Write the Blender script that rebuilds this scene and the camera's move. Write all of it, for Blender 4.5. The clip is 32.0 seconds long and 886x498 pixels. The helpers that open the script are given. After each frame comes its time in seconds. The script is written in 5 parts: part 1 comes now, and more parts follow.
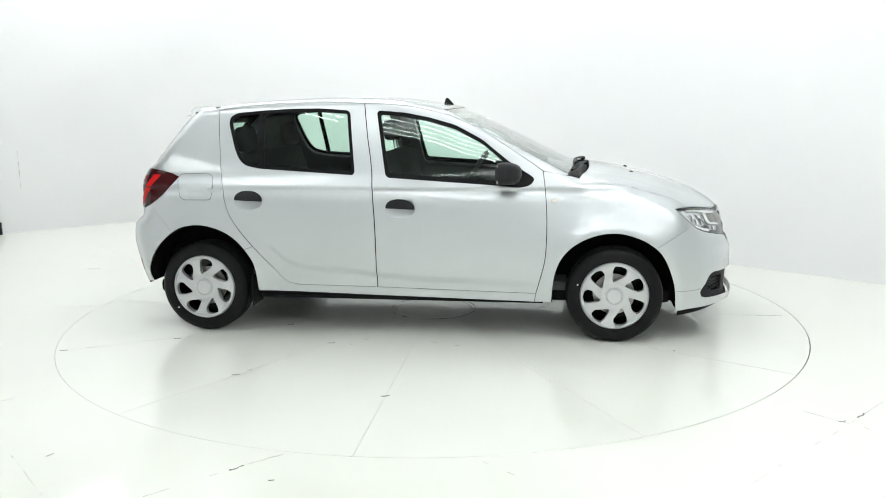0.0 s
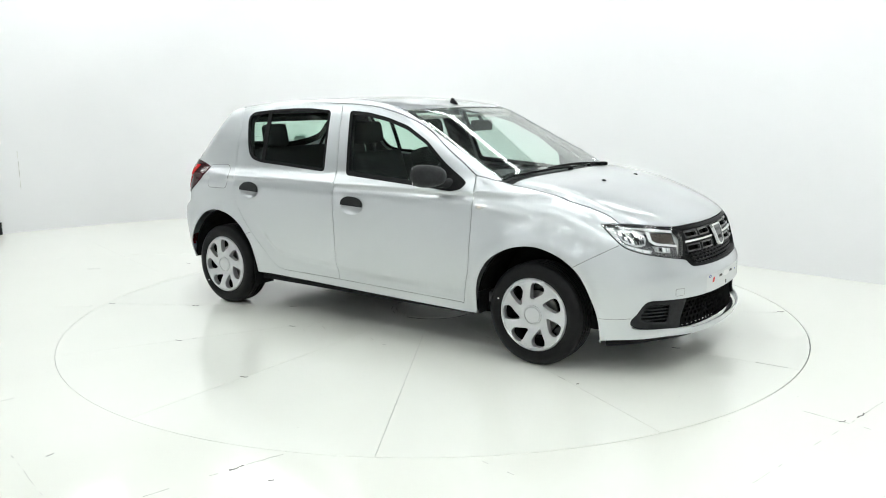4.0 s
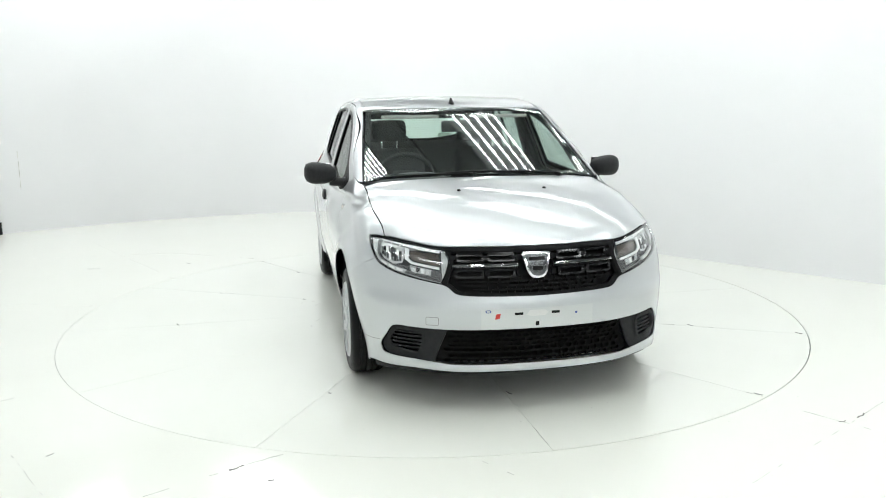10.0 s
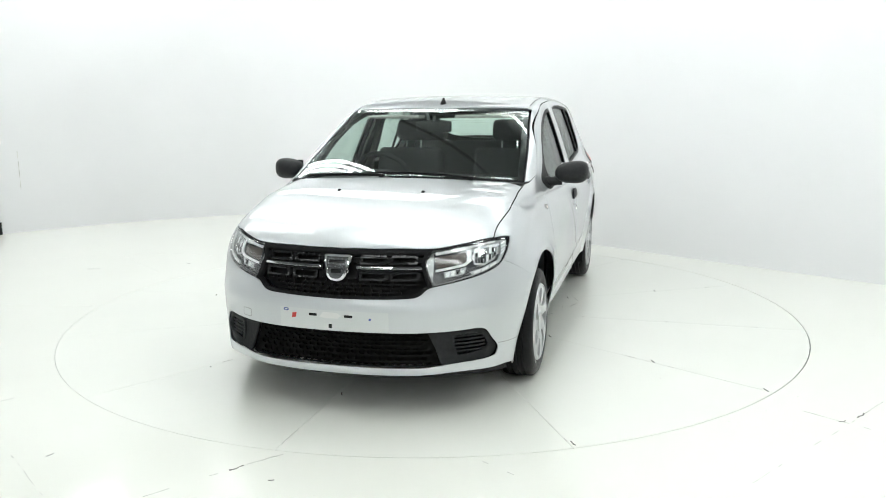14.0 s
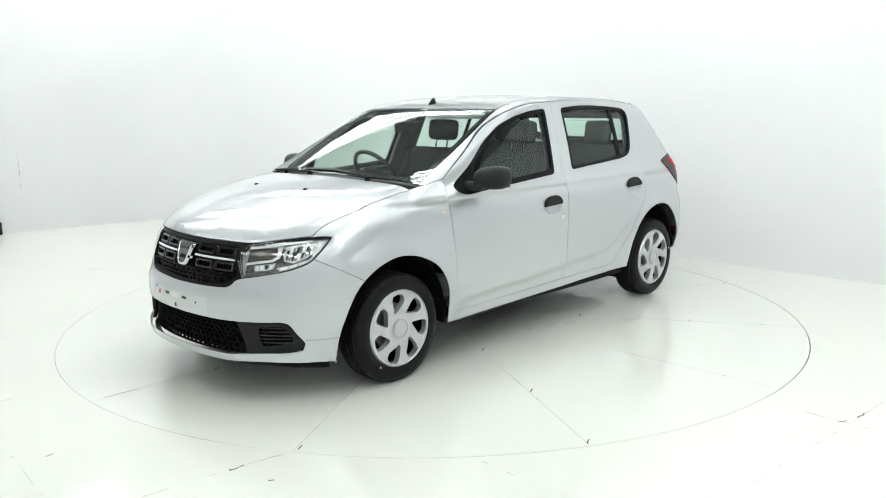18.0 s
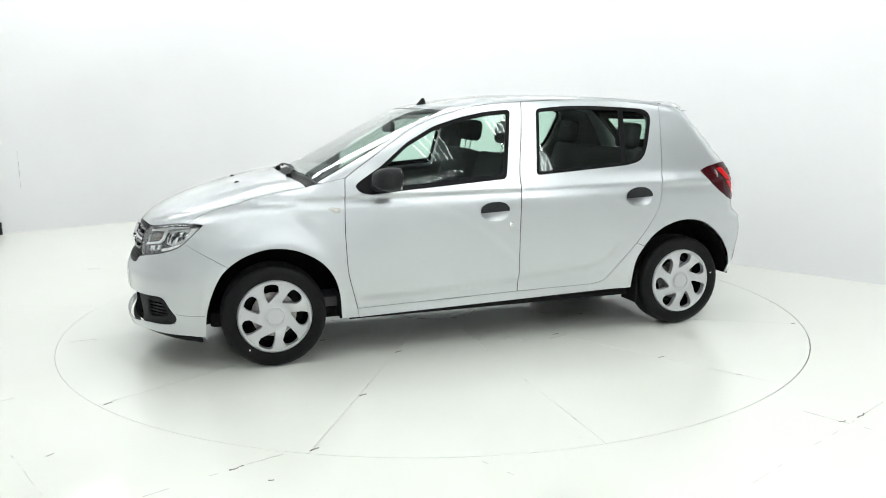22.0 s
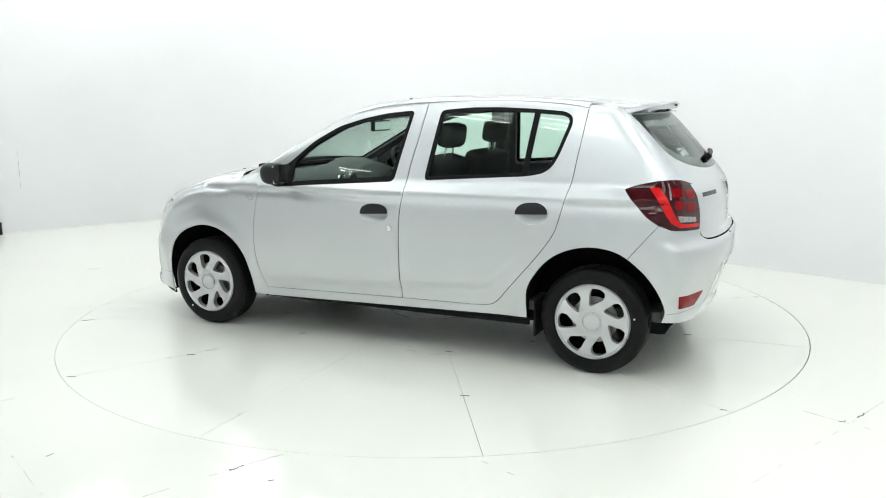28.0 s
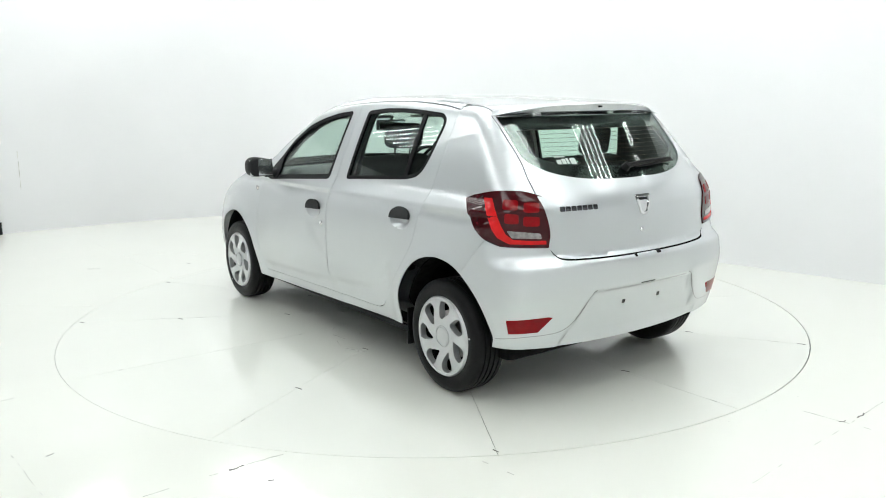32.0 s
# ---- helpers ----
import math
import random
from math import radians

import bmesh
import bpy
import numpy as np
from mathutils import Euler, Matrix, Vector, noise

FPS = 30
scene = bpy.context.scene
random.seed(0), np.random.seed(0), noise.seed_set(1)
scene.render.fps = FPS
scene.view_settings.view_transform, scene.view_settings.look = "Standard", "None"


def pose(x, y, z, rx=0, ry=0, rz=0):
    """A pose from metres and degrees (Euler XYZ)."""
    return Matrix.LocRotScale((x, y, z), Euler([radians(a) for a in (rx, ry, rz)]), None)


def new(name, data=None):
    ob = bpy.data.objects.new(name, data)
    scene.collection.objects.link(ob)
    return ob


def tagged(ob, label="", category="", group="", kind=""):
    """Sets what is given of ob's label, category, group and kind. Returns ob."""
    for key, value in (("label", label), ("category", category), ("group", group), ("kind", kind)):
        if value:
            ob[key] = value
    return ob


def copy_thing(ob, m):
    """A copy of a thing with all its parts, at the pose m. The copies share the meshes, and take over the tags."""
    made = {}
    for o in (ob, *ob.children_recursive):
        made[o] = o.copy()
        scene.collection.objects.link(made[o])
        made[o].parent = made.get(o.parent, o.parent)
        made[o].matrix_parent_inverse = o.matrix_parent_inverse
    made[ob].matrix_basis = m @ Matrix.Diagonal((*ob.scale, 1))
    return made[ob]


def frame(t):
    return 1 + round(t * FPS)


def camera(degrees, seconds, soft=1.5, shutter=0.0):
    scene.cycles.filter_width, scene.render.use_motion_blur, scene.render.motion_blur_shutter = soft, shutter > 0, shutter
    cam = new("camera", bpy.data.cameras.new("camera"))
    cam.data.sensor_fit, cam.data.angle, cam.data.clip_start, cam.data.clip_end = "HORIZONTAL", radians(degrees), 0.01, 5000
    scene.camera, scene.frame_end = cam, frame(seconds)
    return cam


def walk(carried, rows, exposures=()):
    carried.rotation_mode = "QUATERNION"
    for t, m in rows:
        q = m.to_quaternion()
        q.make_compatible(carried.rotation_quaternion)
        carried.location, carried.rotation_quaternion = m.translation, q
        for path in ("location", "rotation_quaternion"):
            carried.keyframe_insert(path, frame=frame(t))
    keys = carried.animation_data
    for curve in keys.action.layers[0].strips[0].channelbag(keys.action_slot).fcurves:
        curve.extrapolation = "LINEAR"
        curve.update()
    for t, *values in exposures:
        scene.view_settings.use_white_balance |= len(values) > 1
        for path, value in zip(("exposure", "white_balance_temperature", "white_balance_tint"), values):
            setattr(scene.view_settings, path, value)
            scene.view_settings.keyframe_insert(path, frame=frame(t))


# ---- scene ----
# ================= camera =================
cam = camera(58.09, 32.0, soft=1.0)
EYE_M = (Matrix.Translation((0.0, -5.531, 1.441)) @ Matrix.Rotation(-0.0125, 4, "Z")
         @ Matrix.Rotation(math.pi / 2 - 0.18138, 4, "X") @ Matrix.Rotation(-0.01037, 4, "Z"))
walk(cam, [(0.0, EYE_M), (32.0, EYE_M)], [(0.0, 0.0), (32.0, 0.0)])

# ================= world and light =================
world = bpy.data.worlds.new("world")
scene.world = world
world.use_nodes = True
world.node_tree.nodes["Background"].inputs[0].default_value = (0.8, 0.85, 0.9, 1)
world.node_tree.nodes["Background"].inputs[1].default_value = 0.02
TUBE_POWER = 14.3
CEIL_Z = 3.7


# ================= materials =================
def mat(name, color, rough=0.5, metal=0.0, coat=0.0, noise_scale=0.0, noise_amt=0.0, bump=0.0, bump_scale=200.0,
        rough_var=0.0, emit=None, strength=0.0, trans=0.0, ior=1.45, spec=0.5, coat_rough=0.03):
    m = bpy.data.materials.new(name)
    m.use_nodes = True
    nt = m.node_tree
    b = nt.nodes["Principled BSDF"]
    b.inputs["Base Color"].default_value = (*color, 1)
    b.inputs["Roughness"].default_value = rough
    b.inputs["Metallic"].default_value = metal
    b.inputs["Coat Weight"].default_value = coat
    b.inputs["Coat Roughness"].default_value = coat_rough
    b.inputs["IOR"].default_value = ior
    b.inputs["Specular IOR Level"].default_value = spec
    b.inputs["Transmission Weight"].default_value = trans
    if emit:
        b.inputs["Emission Color"].default_value = (*emit, 1)
        b.inputs["Emission Strength"].default_value = strength
    if noise_amt or bump or rough_var:
        tc = nt.nodes.new("ShaderNodeTexCoord")
        if noise_amt or rough_var:
            n = nt.nodes.new("ShaderNodeTexNoise")
            n.inputs["Scale"].default_value = noise_scale
            n.inputs["Detail"].default_value = 5
            nt.links.new(tc.outputs["Object"], n.inputs["Vector"])
        if noise_amt:
            r = nt.nodes.new("ShaderNodeValToRGB")
            r.color_ramp.elements[0].position, r.color_ramp.elements[1].position = 0.3, 0.7
            r.color_ramp.elements[0].color = (*[c * (1 - noise_amt) for c in color], 1)
            r.color_ramp.elements[1].color = (*[min(1, c * (1 + noise_amt)) for c in color], 1)
            nt.links.new(n.outputs["Fac"], r.inputs["Fac"])
            nt.links.new(r.outputs["Color"], b.inputs["Base Color"])
        if rough_var:
            mr = nt.nodes.new("ShaderNodeMapRange")
            mr.inputs["To Min"].default_value = max(0.0, rough - rough_var)
            mr.inputs["To Max"].default_value = rough + rough_var
            nt.links.new(n.outputs["Fac"], mr.inputs["Value"])
            nt.links.new(mr.outputs["Result"], b.inputs["Roughness"])
        if bump:
            n2 = nt.nodes.new("ShaderNodeTexNoise")
            n2.inputs["Scale"].default_value = bump_scale
            n2.inputs["Detail"].default_value = 3
            nt.links.new(tc.outputs["Object"], n2.inputs["Vector"])
            bp = nt.nodes.new("ShaderNodeBump")
            bp.inputs["Strength"].default_value = bump
            bp.inputs["Distance"].default_value = 0.002
            nt.links.new(n2.outputs["Fac"], bp.inputs["Height"])
            nt.links.new(bp.outputs["Normal"], b.inputs["Normal"])
    return m


def glass_mat(name, tint, gloss=1.0):
    """Thin tinted pane: a tinted see-through layer under a clear mirror-like reflection."""
    m = bpy.data.materials.new(name)
    m.use_nodes = True
    nt = m.node_tree
    nt.nodes.clear()
    out = nt.nodes.new("ShaderNodeOutputMaterial")
    tr = nt.nodes.new("ShaderNodeBsdfTransparent")
    tr.inputs[0].default_value = (*tint, 1)
    gl = nt.nodes.new("ShaderNodeBsdfGlossy")
    gl.inputs["Roughness"].default_value = 0.004
    gl.inputs["Color"].default_value = (gloss, gloss, gloss, 1)
    fr = nt.nodes.new("ShaderNodeLayerWeight")
    fr.inputs[0].default_value = 0.5
    pw = nt.nodes.new("ShaderNodeMath")
    pw.operation = "POWER"
    pw.inputs[1].default_value = 5.0
    ma = nt.nodes.new("ShaderNodeMath")
    ma.operation = "MULTIPLY_ADD"
    ma.inputs[1].default_value, ma.inputs[2].default_value = 0.92, 0.045
    nt.links.new(fr.outputs["Facing"], pw.inputs[0])
    nt.links.new(pw.outputs[0], ma.inputs[0])
    mx = nt.nodes.new("ShaderNodeMixShader")
    nt.links.new(ma.outputs[0], mx.inputs[0])
    nt.links.new(tr.outputs[0], mx.inputs[1])
    nt.links.new(gl.outputs[0], mx.inputs[2])
    nt.links.new(mx.outputs[0], out.inputs[0])
    return m


SILVER = mat("silver_paint", (0.590, 0.612, 0.628), 0.36, 0.78, 1.0, 900, 0.06, 0.0, coat_rough=0.008)
HUBCAP = mat("hubcap_paint", (0.57, 0.58, 0.59), 0.3, 0.6, 0.4, 700, 0.04)
BLACK = mat("black_trim", (0.009, 0.009, 0.0095), 0.42, 0, 0, 60, 0.15, 0.25, 900, spec=0.09)
GLOSSBLACK = mat("gloss_black", (0.012, 0.012, 0.013), 0.12, 0, 0.3, 60, 0.1, spec=0.3)
PLASTIC = mat("grey_plastic", (0.021, 0.022, 0.023), 0.5, 0, 0, 50, 0.15, 0.3, 1200, spec=0.22)
RUBBER = mat("rubber", (0.008, 0.008, 0.0085), 0.40, 0, 0, 40, 0.2, 0.3, 500, 0.10, spec=0.16)
DARK = mat("dark_cavity", (0.012, 0.012, 0.012), 0.8, 0, 0, 20, 0.3, spec=0.0)
CHROME = mat("chrome", (0.85, 0.86, 0.87), 0.08, 1.0, 0, 80, 0.03)
METAL = mat("bare_metal", (0.35, 0.34, 0.33), 0.4, 1.0, 0, 60, 0.25)
GLASS = glass_mat("window_glass", (0.905, 0.985, 0.945), 0.6)
WSGLASS = glass_mat("windscreen_glass", (0.94, 0.985, 0.965))
CLEAR = glass_mat("lamp_glass", (0.97, 0.98, 0.98))
SEATCLOTH = mat("seat_cloth", (0.042, 0.043, 0.045), 0.9, 0, 0, 120, 0.3, 0.5, 700, spec=0.1)
TRIM = mat("interior_trim", (0.10, 0.102, 0.104), 0.65, 0, 0, 60, 0.15, 0.3, 800, spec=0.2)
HEADLINER = mat("headliner", (0.42, 0.41, 0.39), 0.95, 0, 0, 90, 0.08, 0.3, 700)
RED = mat("red_lens", (0.58, 0.010, 0.012), 0.25, 0, 0.35, 30, 0.1, spec=0.05, coat_rough=0.01)
BLOCKRED = mat("red_block", (0.22, 0.003, 0.006), 0.2, 0, 0.35, 30, 0.1, spec=0.05, coat_rough=0.01)
DARKRED = mat("dark_red_lens", (0.040, 0.002, 0.004), 0.2, 0, 0.6, 30, 0.1, spec=0.1, coat_rough=0.01)
FACET = mat("faceted_reflector", (0.88, 0.89, 0.90), 0.2, 0.5, 0, 45, 0.2, 1.0, 60)
REFLECTOR = mat("reflector", (0.75, 0.76, 0.77), 0.12, 1.0, 0, 40, 0.05)
WHITEPLASTIC = mat("white_plastic", (0.7, 0.7, 0.69), 0.3, 0, 0.4, 60, 0.03)
REDPRINT = mat("red_sticker", (0.6, 0.05, 0.04), 0.5, 0, 0, 50, 0.1)
BLUEPRINT = mat("blue_sticker", (0.06, 0.09, 0.28), 0.5, 0, 0, 50, 0.1)

# studio
FLOORM = mat("white_floor_paint", (0.835, 0.838, 0.775), 0.32, 0, 0.8, 1.3, 0.012, 0.04, 35, 0.0, coat_rough=0.09)
TABLEM = mat("turntable_paint", (0.835, 0.842, 0.782), 0.32, 0, 0.8, 1.6, 0.012, 0.04, 35, 0.0, coat_rough=0.08)
WALLM = mat("white_wall_paint", (0.735, 0.733, 0.742), 0.75, 0, 0, 0.9, 0.02, 0.15, 30)
SEAMM = mat("seam_filler", (0.56, 0.55, 0.52), 0.8, 0, 0, 14, 0.3)
CHIPM = mat("chipped_dark", (0.17, 0.165, 0.155), 0.8, 0, 0, 30, 0.3)
CEILM = mat("ceiling_sheet", (0.30, 0.31, 0.31), 0.6, 0, 0, 3, 0.1, 0.1, 40)
HALLM = mat("hall_sheet", (0.10, 0.105, 0.105), 0.7, 0, 0, 2, 0.15, 0.1, 30)
RIBM = mat("ceiling_rib", (0.04, 0.04, 0.04), 0.6, 0, 0, 10, 0.1)
TUBEM = mat("tube_glow", (0.9, 0.9, 0.9), 0.5, emit=(0.95, 1.0, 0.99), strength=TUBE_POWER)
HOUSING = mat("lamp_housing", (0.16, 0.16, 0.16), 0.5, 0, 0, 20, 0.03)


# ================= mesh helpers =================
from mathutils.geometry import delaunay_2d_cdt


def mesh_of(name, verts, faces, material, normals=None, smooth=True):
    me = bpy.data.meshes.new(name)
    me.from_pydata([tuple(v) for v in verts], [], [tuple(f) for f in faces])
    me.materials.append(material)
    me.polygons.foreach_set("use_smooth", [smooth] * len(me.polygons))
    if normals is not None:
        me.normals_split_custom_set_from_vertices([tuple(n) for n in normals])
    me.update()
    return me


def link(name, me, parent=None, label="", m=None):
    ob = new(name, me)
    if parent is not None:
        ob.parent = parent
    if m is not None:
        ob.matrix_basis = m
    if label:
        tagged(ob, label)
    return ob


def part(name, bm, material, parent, label="", m=None, smooth=False):
    me = bpy.data.meshes.new(name)
    bm.to_mesh(me)
    bm.free()
    me.materials.append(material)
    me.polygons.foreach_set("use_smooth", [smooth] * len(me.polygons))
    if smooth:
        me.set_sharp_from_angle(angle=radians(38))
    return link(name, me, parent, label, m)


def box_bm(sx, sy, sz, at=(0, 0, 0), bevel=0.0, seg=2):
    bm = bmesh.new()
    bmesh.ops.create_cube(bm, size=1.0, matrix=Matrix.Translation(at) @ Matrix.Diagonal((sx, sy, sz, 1)))
    if bevel:
        bmesh.ops.bevel(bm, geom=bm.edges[:], offset=bevel, segments=seg, affect="EDGES", profile=0.6)
    return bm


def lathe(profile, seg=48, axis="Y"):
    """Turn a list of (radius, height) round an axis."""
    bm = bmesh.new()
    rings = []
    for r, h in profile:
        if r < 1e-6:
            rings.append([bm.verts.new((0, h, 0))])
        else:
            rings.append([bm.verts.new((r * math.cos(2 * math.pi * i / seg), h, r * math.sin(2 * math.pi * i / seg)))
                          for i in range(seg)])
    for a, b in zip(rings, rings[1:]):
        for i in range(seg):
            j = (i + 1) % seg
            if len(a) == 1 and len(b) == 1:
                continue
            if len(a) == 1:
                bm.faces.new((a[0], b[i], b[j]))
            elif len(b) == 1:
                bm.faces.new((a[i], b[0], a[j]))
            else:
                bm.faces.new((a[i], b[i], b[j], a[j]))
    if axis == "Z":
        bmesh.ops.rotate(bm, verts=bm.verts[:], matrix=Matrix.Rotation(math.pi / 2, 3, "X"))
    bmesh.ops.recalc_face_normals(bm, faces=bm.faces[:])
    return bm


def tube_bm(points, radius, seg=8):
    """A round bar along a list of points."""
    bm = bmesh.new()
    pts = [Vector(p) for p in points]
    rings = []
    for i, p in enumerate(pts):
        d = (pts[min(i + 1, len(pts) - 1)] - pts[max(i - 1, 0)]).normalized()
        u = d.orthogonal().normalized() if i == 0 else (rings_u - d * rings_u.dot(d)).normalized()
        rings_u = u
        v = d.cross(u)
        r = radius[i] if isinstance(radius, (list, tuple)) else radius
        rings.append([bm.verts.new(p + r * (u * math.cos(2 * math.pi * k / seg) + v * math.sin(2 * math.pi * k / seg)))
                      for k in range(seg)])
    for a, b in zip(rings, rings[1:]):
        for k in range(seg):
            bm.faces.new((a[k], a[(k + 1) % seg], b[(k + 1) % seg], b[k]))
    bm.faces.new(rings[0][::-1])
    bm.faces.new(rings[-1])
    bmesh.ops.recalc_face_normals(bm, faces=bm.faces[:])
    return bm


def spline(pts, n=8, closed=False):
    """Catmull-Rom curve through points."""
    p = np.array(pts, float)
    if len(p) < 3:
        return p
    q = np.vstack([p[-1:], p, p[:2]]) if closed else np.vstack([2 * p[:1] - p[1:2], p, 2 * p[-1:] - p[-2:-1]])
    out = []
    for i in range(1, len(q) - 2):
        a, b, c, d = q[i - 1:i + 3]
        for k in range(n):
            t = k / n
            out.append(0.5 * (2 * b + (c - a) * t + (2 * a - 5 * b + 4 * c - d) * t * t + (3 * b - a - 3 * c + d) * t ** 3))
    if not closed:
        out.append(q[-2])
    return np.array(out)


def resample(poly, step, closed=True):
    p = np.array(poly, float)
    if closed:
        p = np.vstack([p, p[:1]])
    d = np.linalg.norm(np.diff(p, axis=0), axis=1)
    keep = np.r_[True, d > 1e-7]
    p = p[keep]
    d = np.linalg.norm(np.diff(p, axis=0), axis=1)
    out = [p[0]]
    for a, b, l in zip(p, p[1:], d):
        k = max(1, int(math.ceil(l / step)))
        out += [a + (b - a) * j / k for j in range(1, k + 1)]
    out = np.array(out)
    return out[:-1] if closed else out


def inset(poly, d):
    """Move a closed outline inwards by d."""
    p = np.array(poly, float)
    area = 0.5 * np.sum(p[:, 0] * np.roll(p[:, 1], -1) - np.roll(p[:, 0], -1) * p[:, 1])
    s = 1.0 if area > 0 else -1.0
    e = np.roll(p, -1, 0) - p
    e /= np.maximum(np.linalg.norm(e, axis=1, keepdims=True), 1e-9)
    n = s * np.stack([-e[:, 1], e[:, 0]], 1)
    m = n + np.roll(n, 1, 0)
    m /= np.maximum(np.linalg.norm(m, axis=1, keepdims=True), 1e-9)
    c = np.clip(np.sum(m * n, 1, keepdims=True), 0.5, 1)
    return p + m * d / c


def rounded(pts, r, n=5):
    """A closed outline with its corners rounded by r."""
    p = np.array(pts, float)
    out = []
    for i in range(len(p)):
        a, b, c = p[i - 1], p[i], p[(i + 1) % len(p)]
        la, lc = np.linalg.norm(a - b), np.linalg.norm(c - b)
        k = min(r, 0.45 * la, 0.45 * lc)
        s, e = b + (a - b) / la * k, b + (c - b) / lc * k
        for j in range(n + 1):
            t = j / n
            out.append((1 - t) ** 2 * s + 2 * t * (1 - t) * b + t * t * e)
    return np.array(out)


def inside(pts, loops):
    x, y = pts[:, 0], pts[:, 1]
    r = np.zeros(len(pts), bool)
    for lp in loops:
        a, b = lp, np.roll(lp, -1, 0)
        for (x1, y1), (x2, y2) in zip(a, b):
            if y1 == y2:
                continue
            hit = ((y1 > y) != (y2 > y)) & (x < (x2 - x1) * (y - y1) / (y2 - y1) + x1)
            r ^= hit
    return r


def fill2d(loops, h):
    """Triangles inside closed outlines (the first is the outer one, the rest are holes), with a grid of spacing h."""
    pts, edges = [], []
    for lp in loops:
        o = len(pts)
        pts += [tuple(p) for p in lp]
        edges += [(o + i, o + (i + 1) % len(lp)) for i in range(len(lp))]
    allp = np.array(pts)
    lo, hi = loops[0].min(0), loops[0].max(0)
    gx, gy = np.meshgrid(np.arange(lo[0] + h / 2, hi[0], h), np.arange(lo[1] + h / 2, hi[1], h))
    gx[1::2] += h / 2
    g = np.stack([gx.ravel(), gy.ravel()], 1)
    if len(g):
        g = g[inside(g, loops)]
    if len(g):
        d = np.min(np.linalg.norm(g[:, None] - allp[None], axis=2), axis=1) if len(g) * len(allp) < 6e6 else np.full(len(g), 9.0)
        g = g[d > 0.45 * h]
        pts += [tuple(p) for p in g]
    vs, _, fs, *_ = delaunay_2d_cdt([Vector(p) for p in pts], edges, [], 0, 1e-7)
    v = np.array([tuple(p) for p in vs])
    f = np.array([q for q in fs if len(q) == 3])
    c = v[f].mean(1)
    f = f[inside(c, loops)]
    a, b, d = v[f[:, 0]], v[f[:, 1]], v[f[:, 2]]
    cr = (b[:, 0] - a[:, 0]) * (d[:, 1] - a[:, 1]) - (b[:, 1] - a[:, 1]) * (d[:, 0] - a[:, 0])
    f[cr < 0] = f[cr < 0][:, ::-1]
    f = f[np.abs(cr) > 1e-10]
    return v, f


def solid(front, back, tris, fn, bn):
    """A closed shell from two matching skins; fn, bn are their normals."""
    n = len(front)
    e = {}
    for a, b, c in tris:
        for p, q in ((a, b), (b, c), (c, a)):
            e[(p, q)] = True
    rim = [(p, q) for (p, q) in e if (q, p) not in e]
    verts = np.vstack([front, back])
    faces = [tuple(t) for t in tris] + [tuple(n + k for k in t[::-1]) for t in tris]
    faces += [(q, p, p + n, q + n) for p, q in rim]
    return verts, faces, np.vstack([fn, bn])


# ================= the car's outer form =================
def pchip(tab):
    """A smooth table: cubic with no overshoot."""
    xs, ys = np.array([t[0] for t in tab], float), np.array([t[1] for t in tab], float)
    h, d = np.diff(xs), np.diff(ys) / np.diff(xs)
    m = np.zeros(len(xs))
    for i in range(1, len(xs) - 1):
        if d[i - 1] * d[i] > 0:
            w1, w2 = 2 * h[i] + h[i - 1], h[i] + 2 * h[i - 1]
            m[i] = (w1 + w2) / (w1 / d[i - 1] + w2 / d[i])
    m[0], m[-1] = d[0], d[-1]

    def cubic(x):
        i = np.clip(np.searchsorted(xs, x) - 1, 0, len(h) - 1)
        t = (x - xs[i]) / h[i]
        return ((1 + 2 * t) * (1 - t) ** 2 * ys[i] + t * (1 - t) ** 2 * h[i] * m[i]
                + t * t * (3 - 2 * t) * ys[i + 1] + t * t * (t - 1) * h[i] * m[i + 1])
    gx = np.linspace(xs[0], xs[-1], 3000)
    gy = cubic(gx)
    return lambda x: np.interp(x, gx, gy)


def smax(a, b, k):
    h = np.maximum(k - np.abs(a - b), 0) / k
    return np.maximum(a, b) + h * h * k / 4


def smin(a, b, k):
    return -smax(-a, -b, k)


def step01(a, b, x):
    t = np.clip((x - a) / (b - a), 0, 1)
    return t * t * (3 - 2 * t)


W_LOW = pchip([(0.10, 0.79), (0.20, 0.80), (0.30, 0.818), (0.36, 0.832), (0.45, 0.848), (0.60, 0.857), (0.74, 0.858), (0.86, 0.850),
               (0.92, 0.826), (0.96, 0.790), (1.0, 0.738), (1.06, 0.65), (1.52, 0.0)])
W_FRONT_LOW = pchip([(0.3, 0), (0.85, 0.004), (1.2, 0.012), (1.45, 0.032), (1.60, 0.056), (1.75, 0.10), (2.1, 0.25)])
W_FRONT_HIGH = pchip([(0.2, 0), (0.55, 0.016), (0.85, 0.048), (1.2, 0.072), (1.56, 0.105), (1.75, 0.15), (2.1, 0.30)])
W_REAR = pchip([(-2.1, 0.13), (-1.85, 0.050), (-1.70, 0.024), (-1.50, 0.008), (-1.20, 0.0), (-1.0, 0.0)])
HOOD = np.poly1d(np.polyfit((0.75, 0.9, 1.08, 1.17, 1.335, 1.45, 1.64, 1.83, 1.92, 2.02),
                            (1.046, 1.040, 1.022, 1.010, 0.982, 0.957, 0.900, 0.820, 0.772, 0.705), 4))
ROOF = pchip([(-2.0, 1.33), (-1.72, 1.392), (-1.55, 1.420), (-1.3, 1.450), (-0.9, 1.480), (-0.4, 1.491), (-0.15, 1.475), (0.0, 1.453),
              (0.1, 1.436), (0.3, 1.395)])
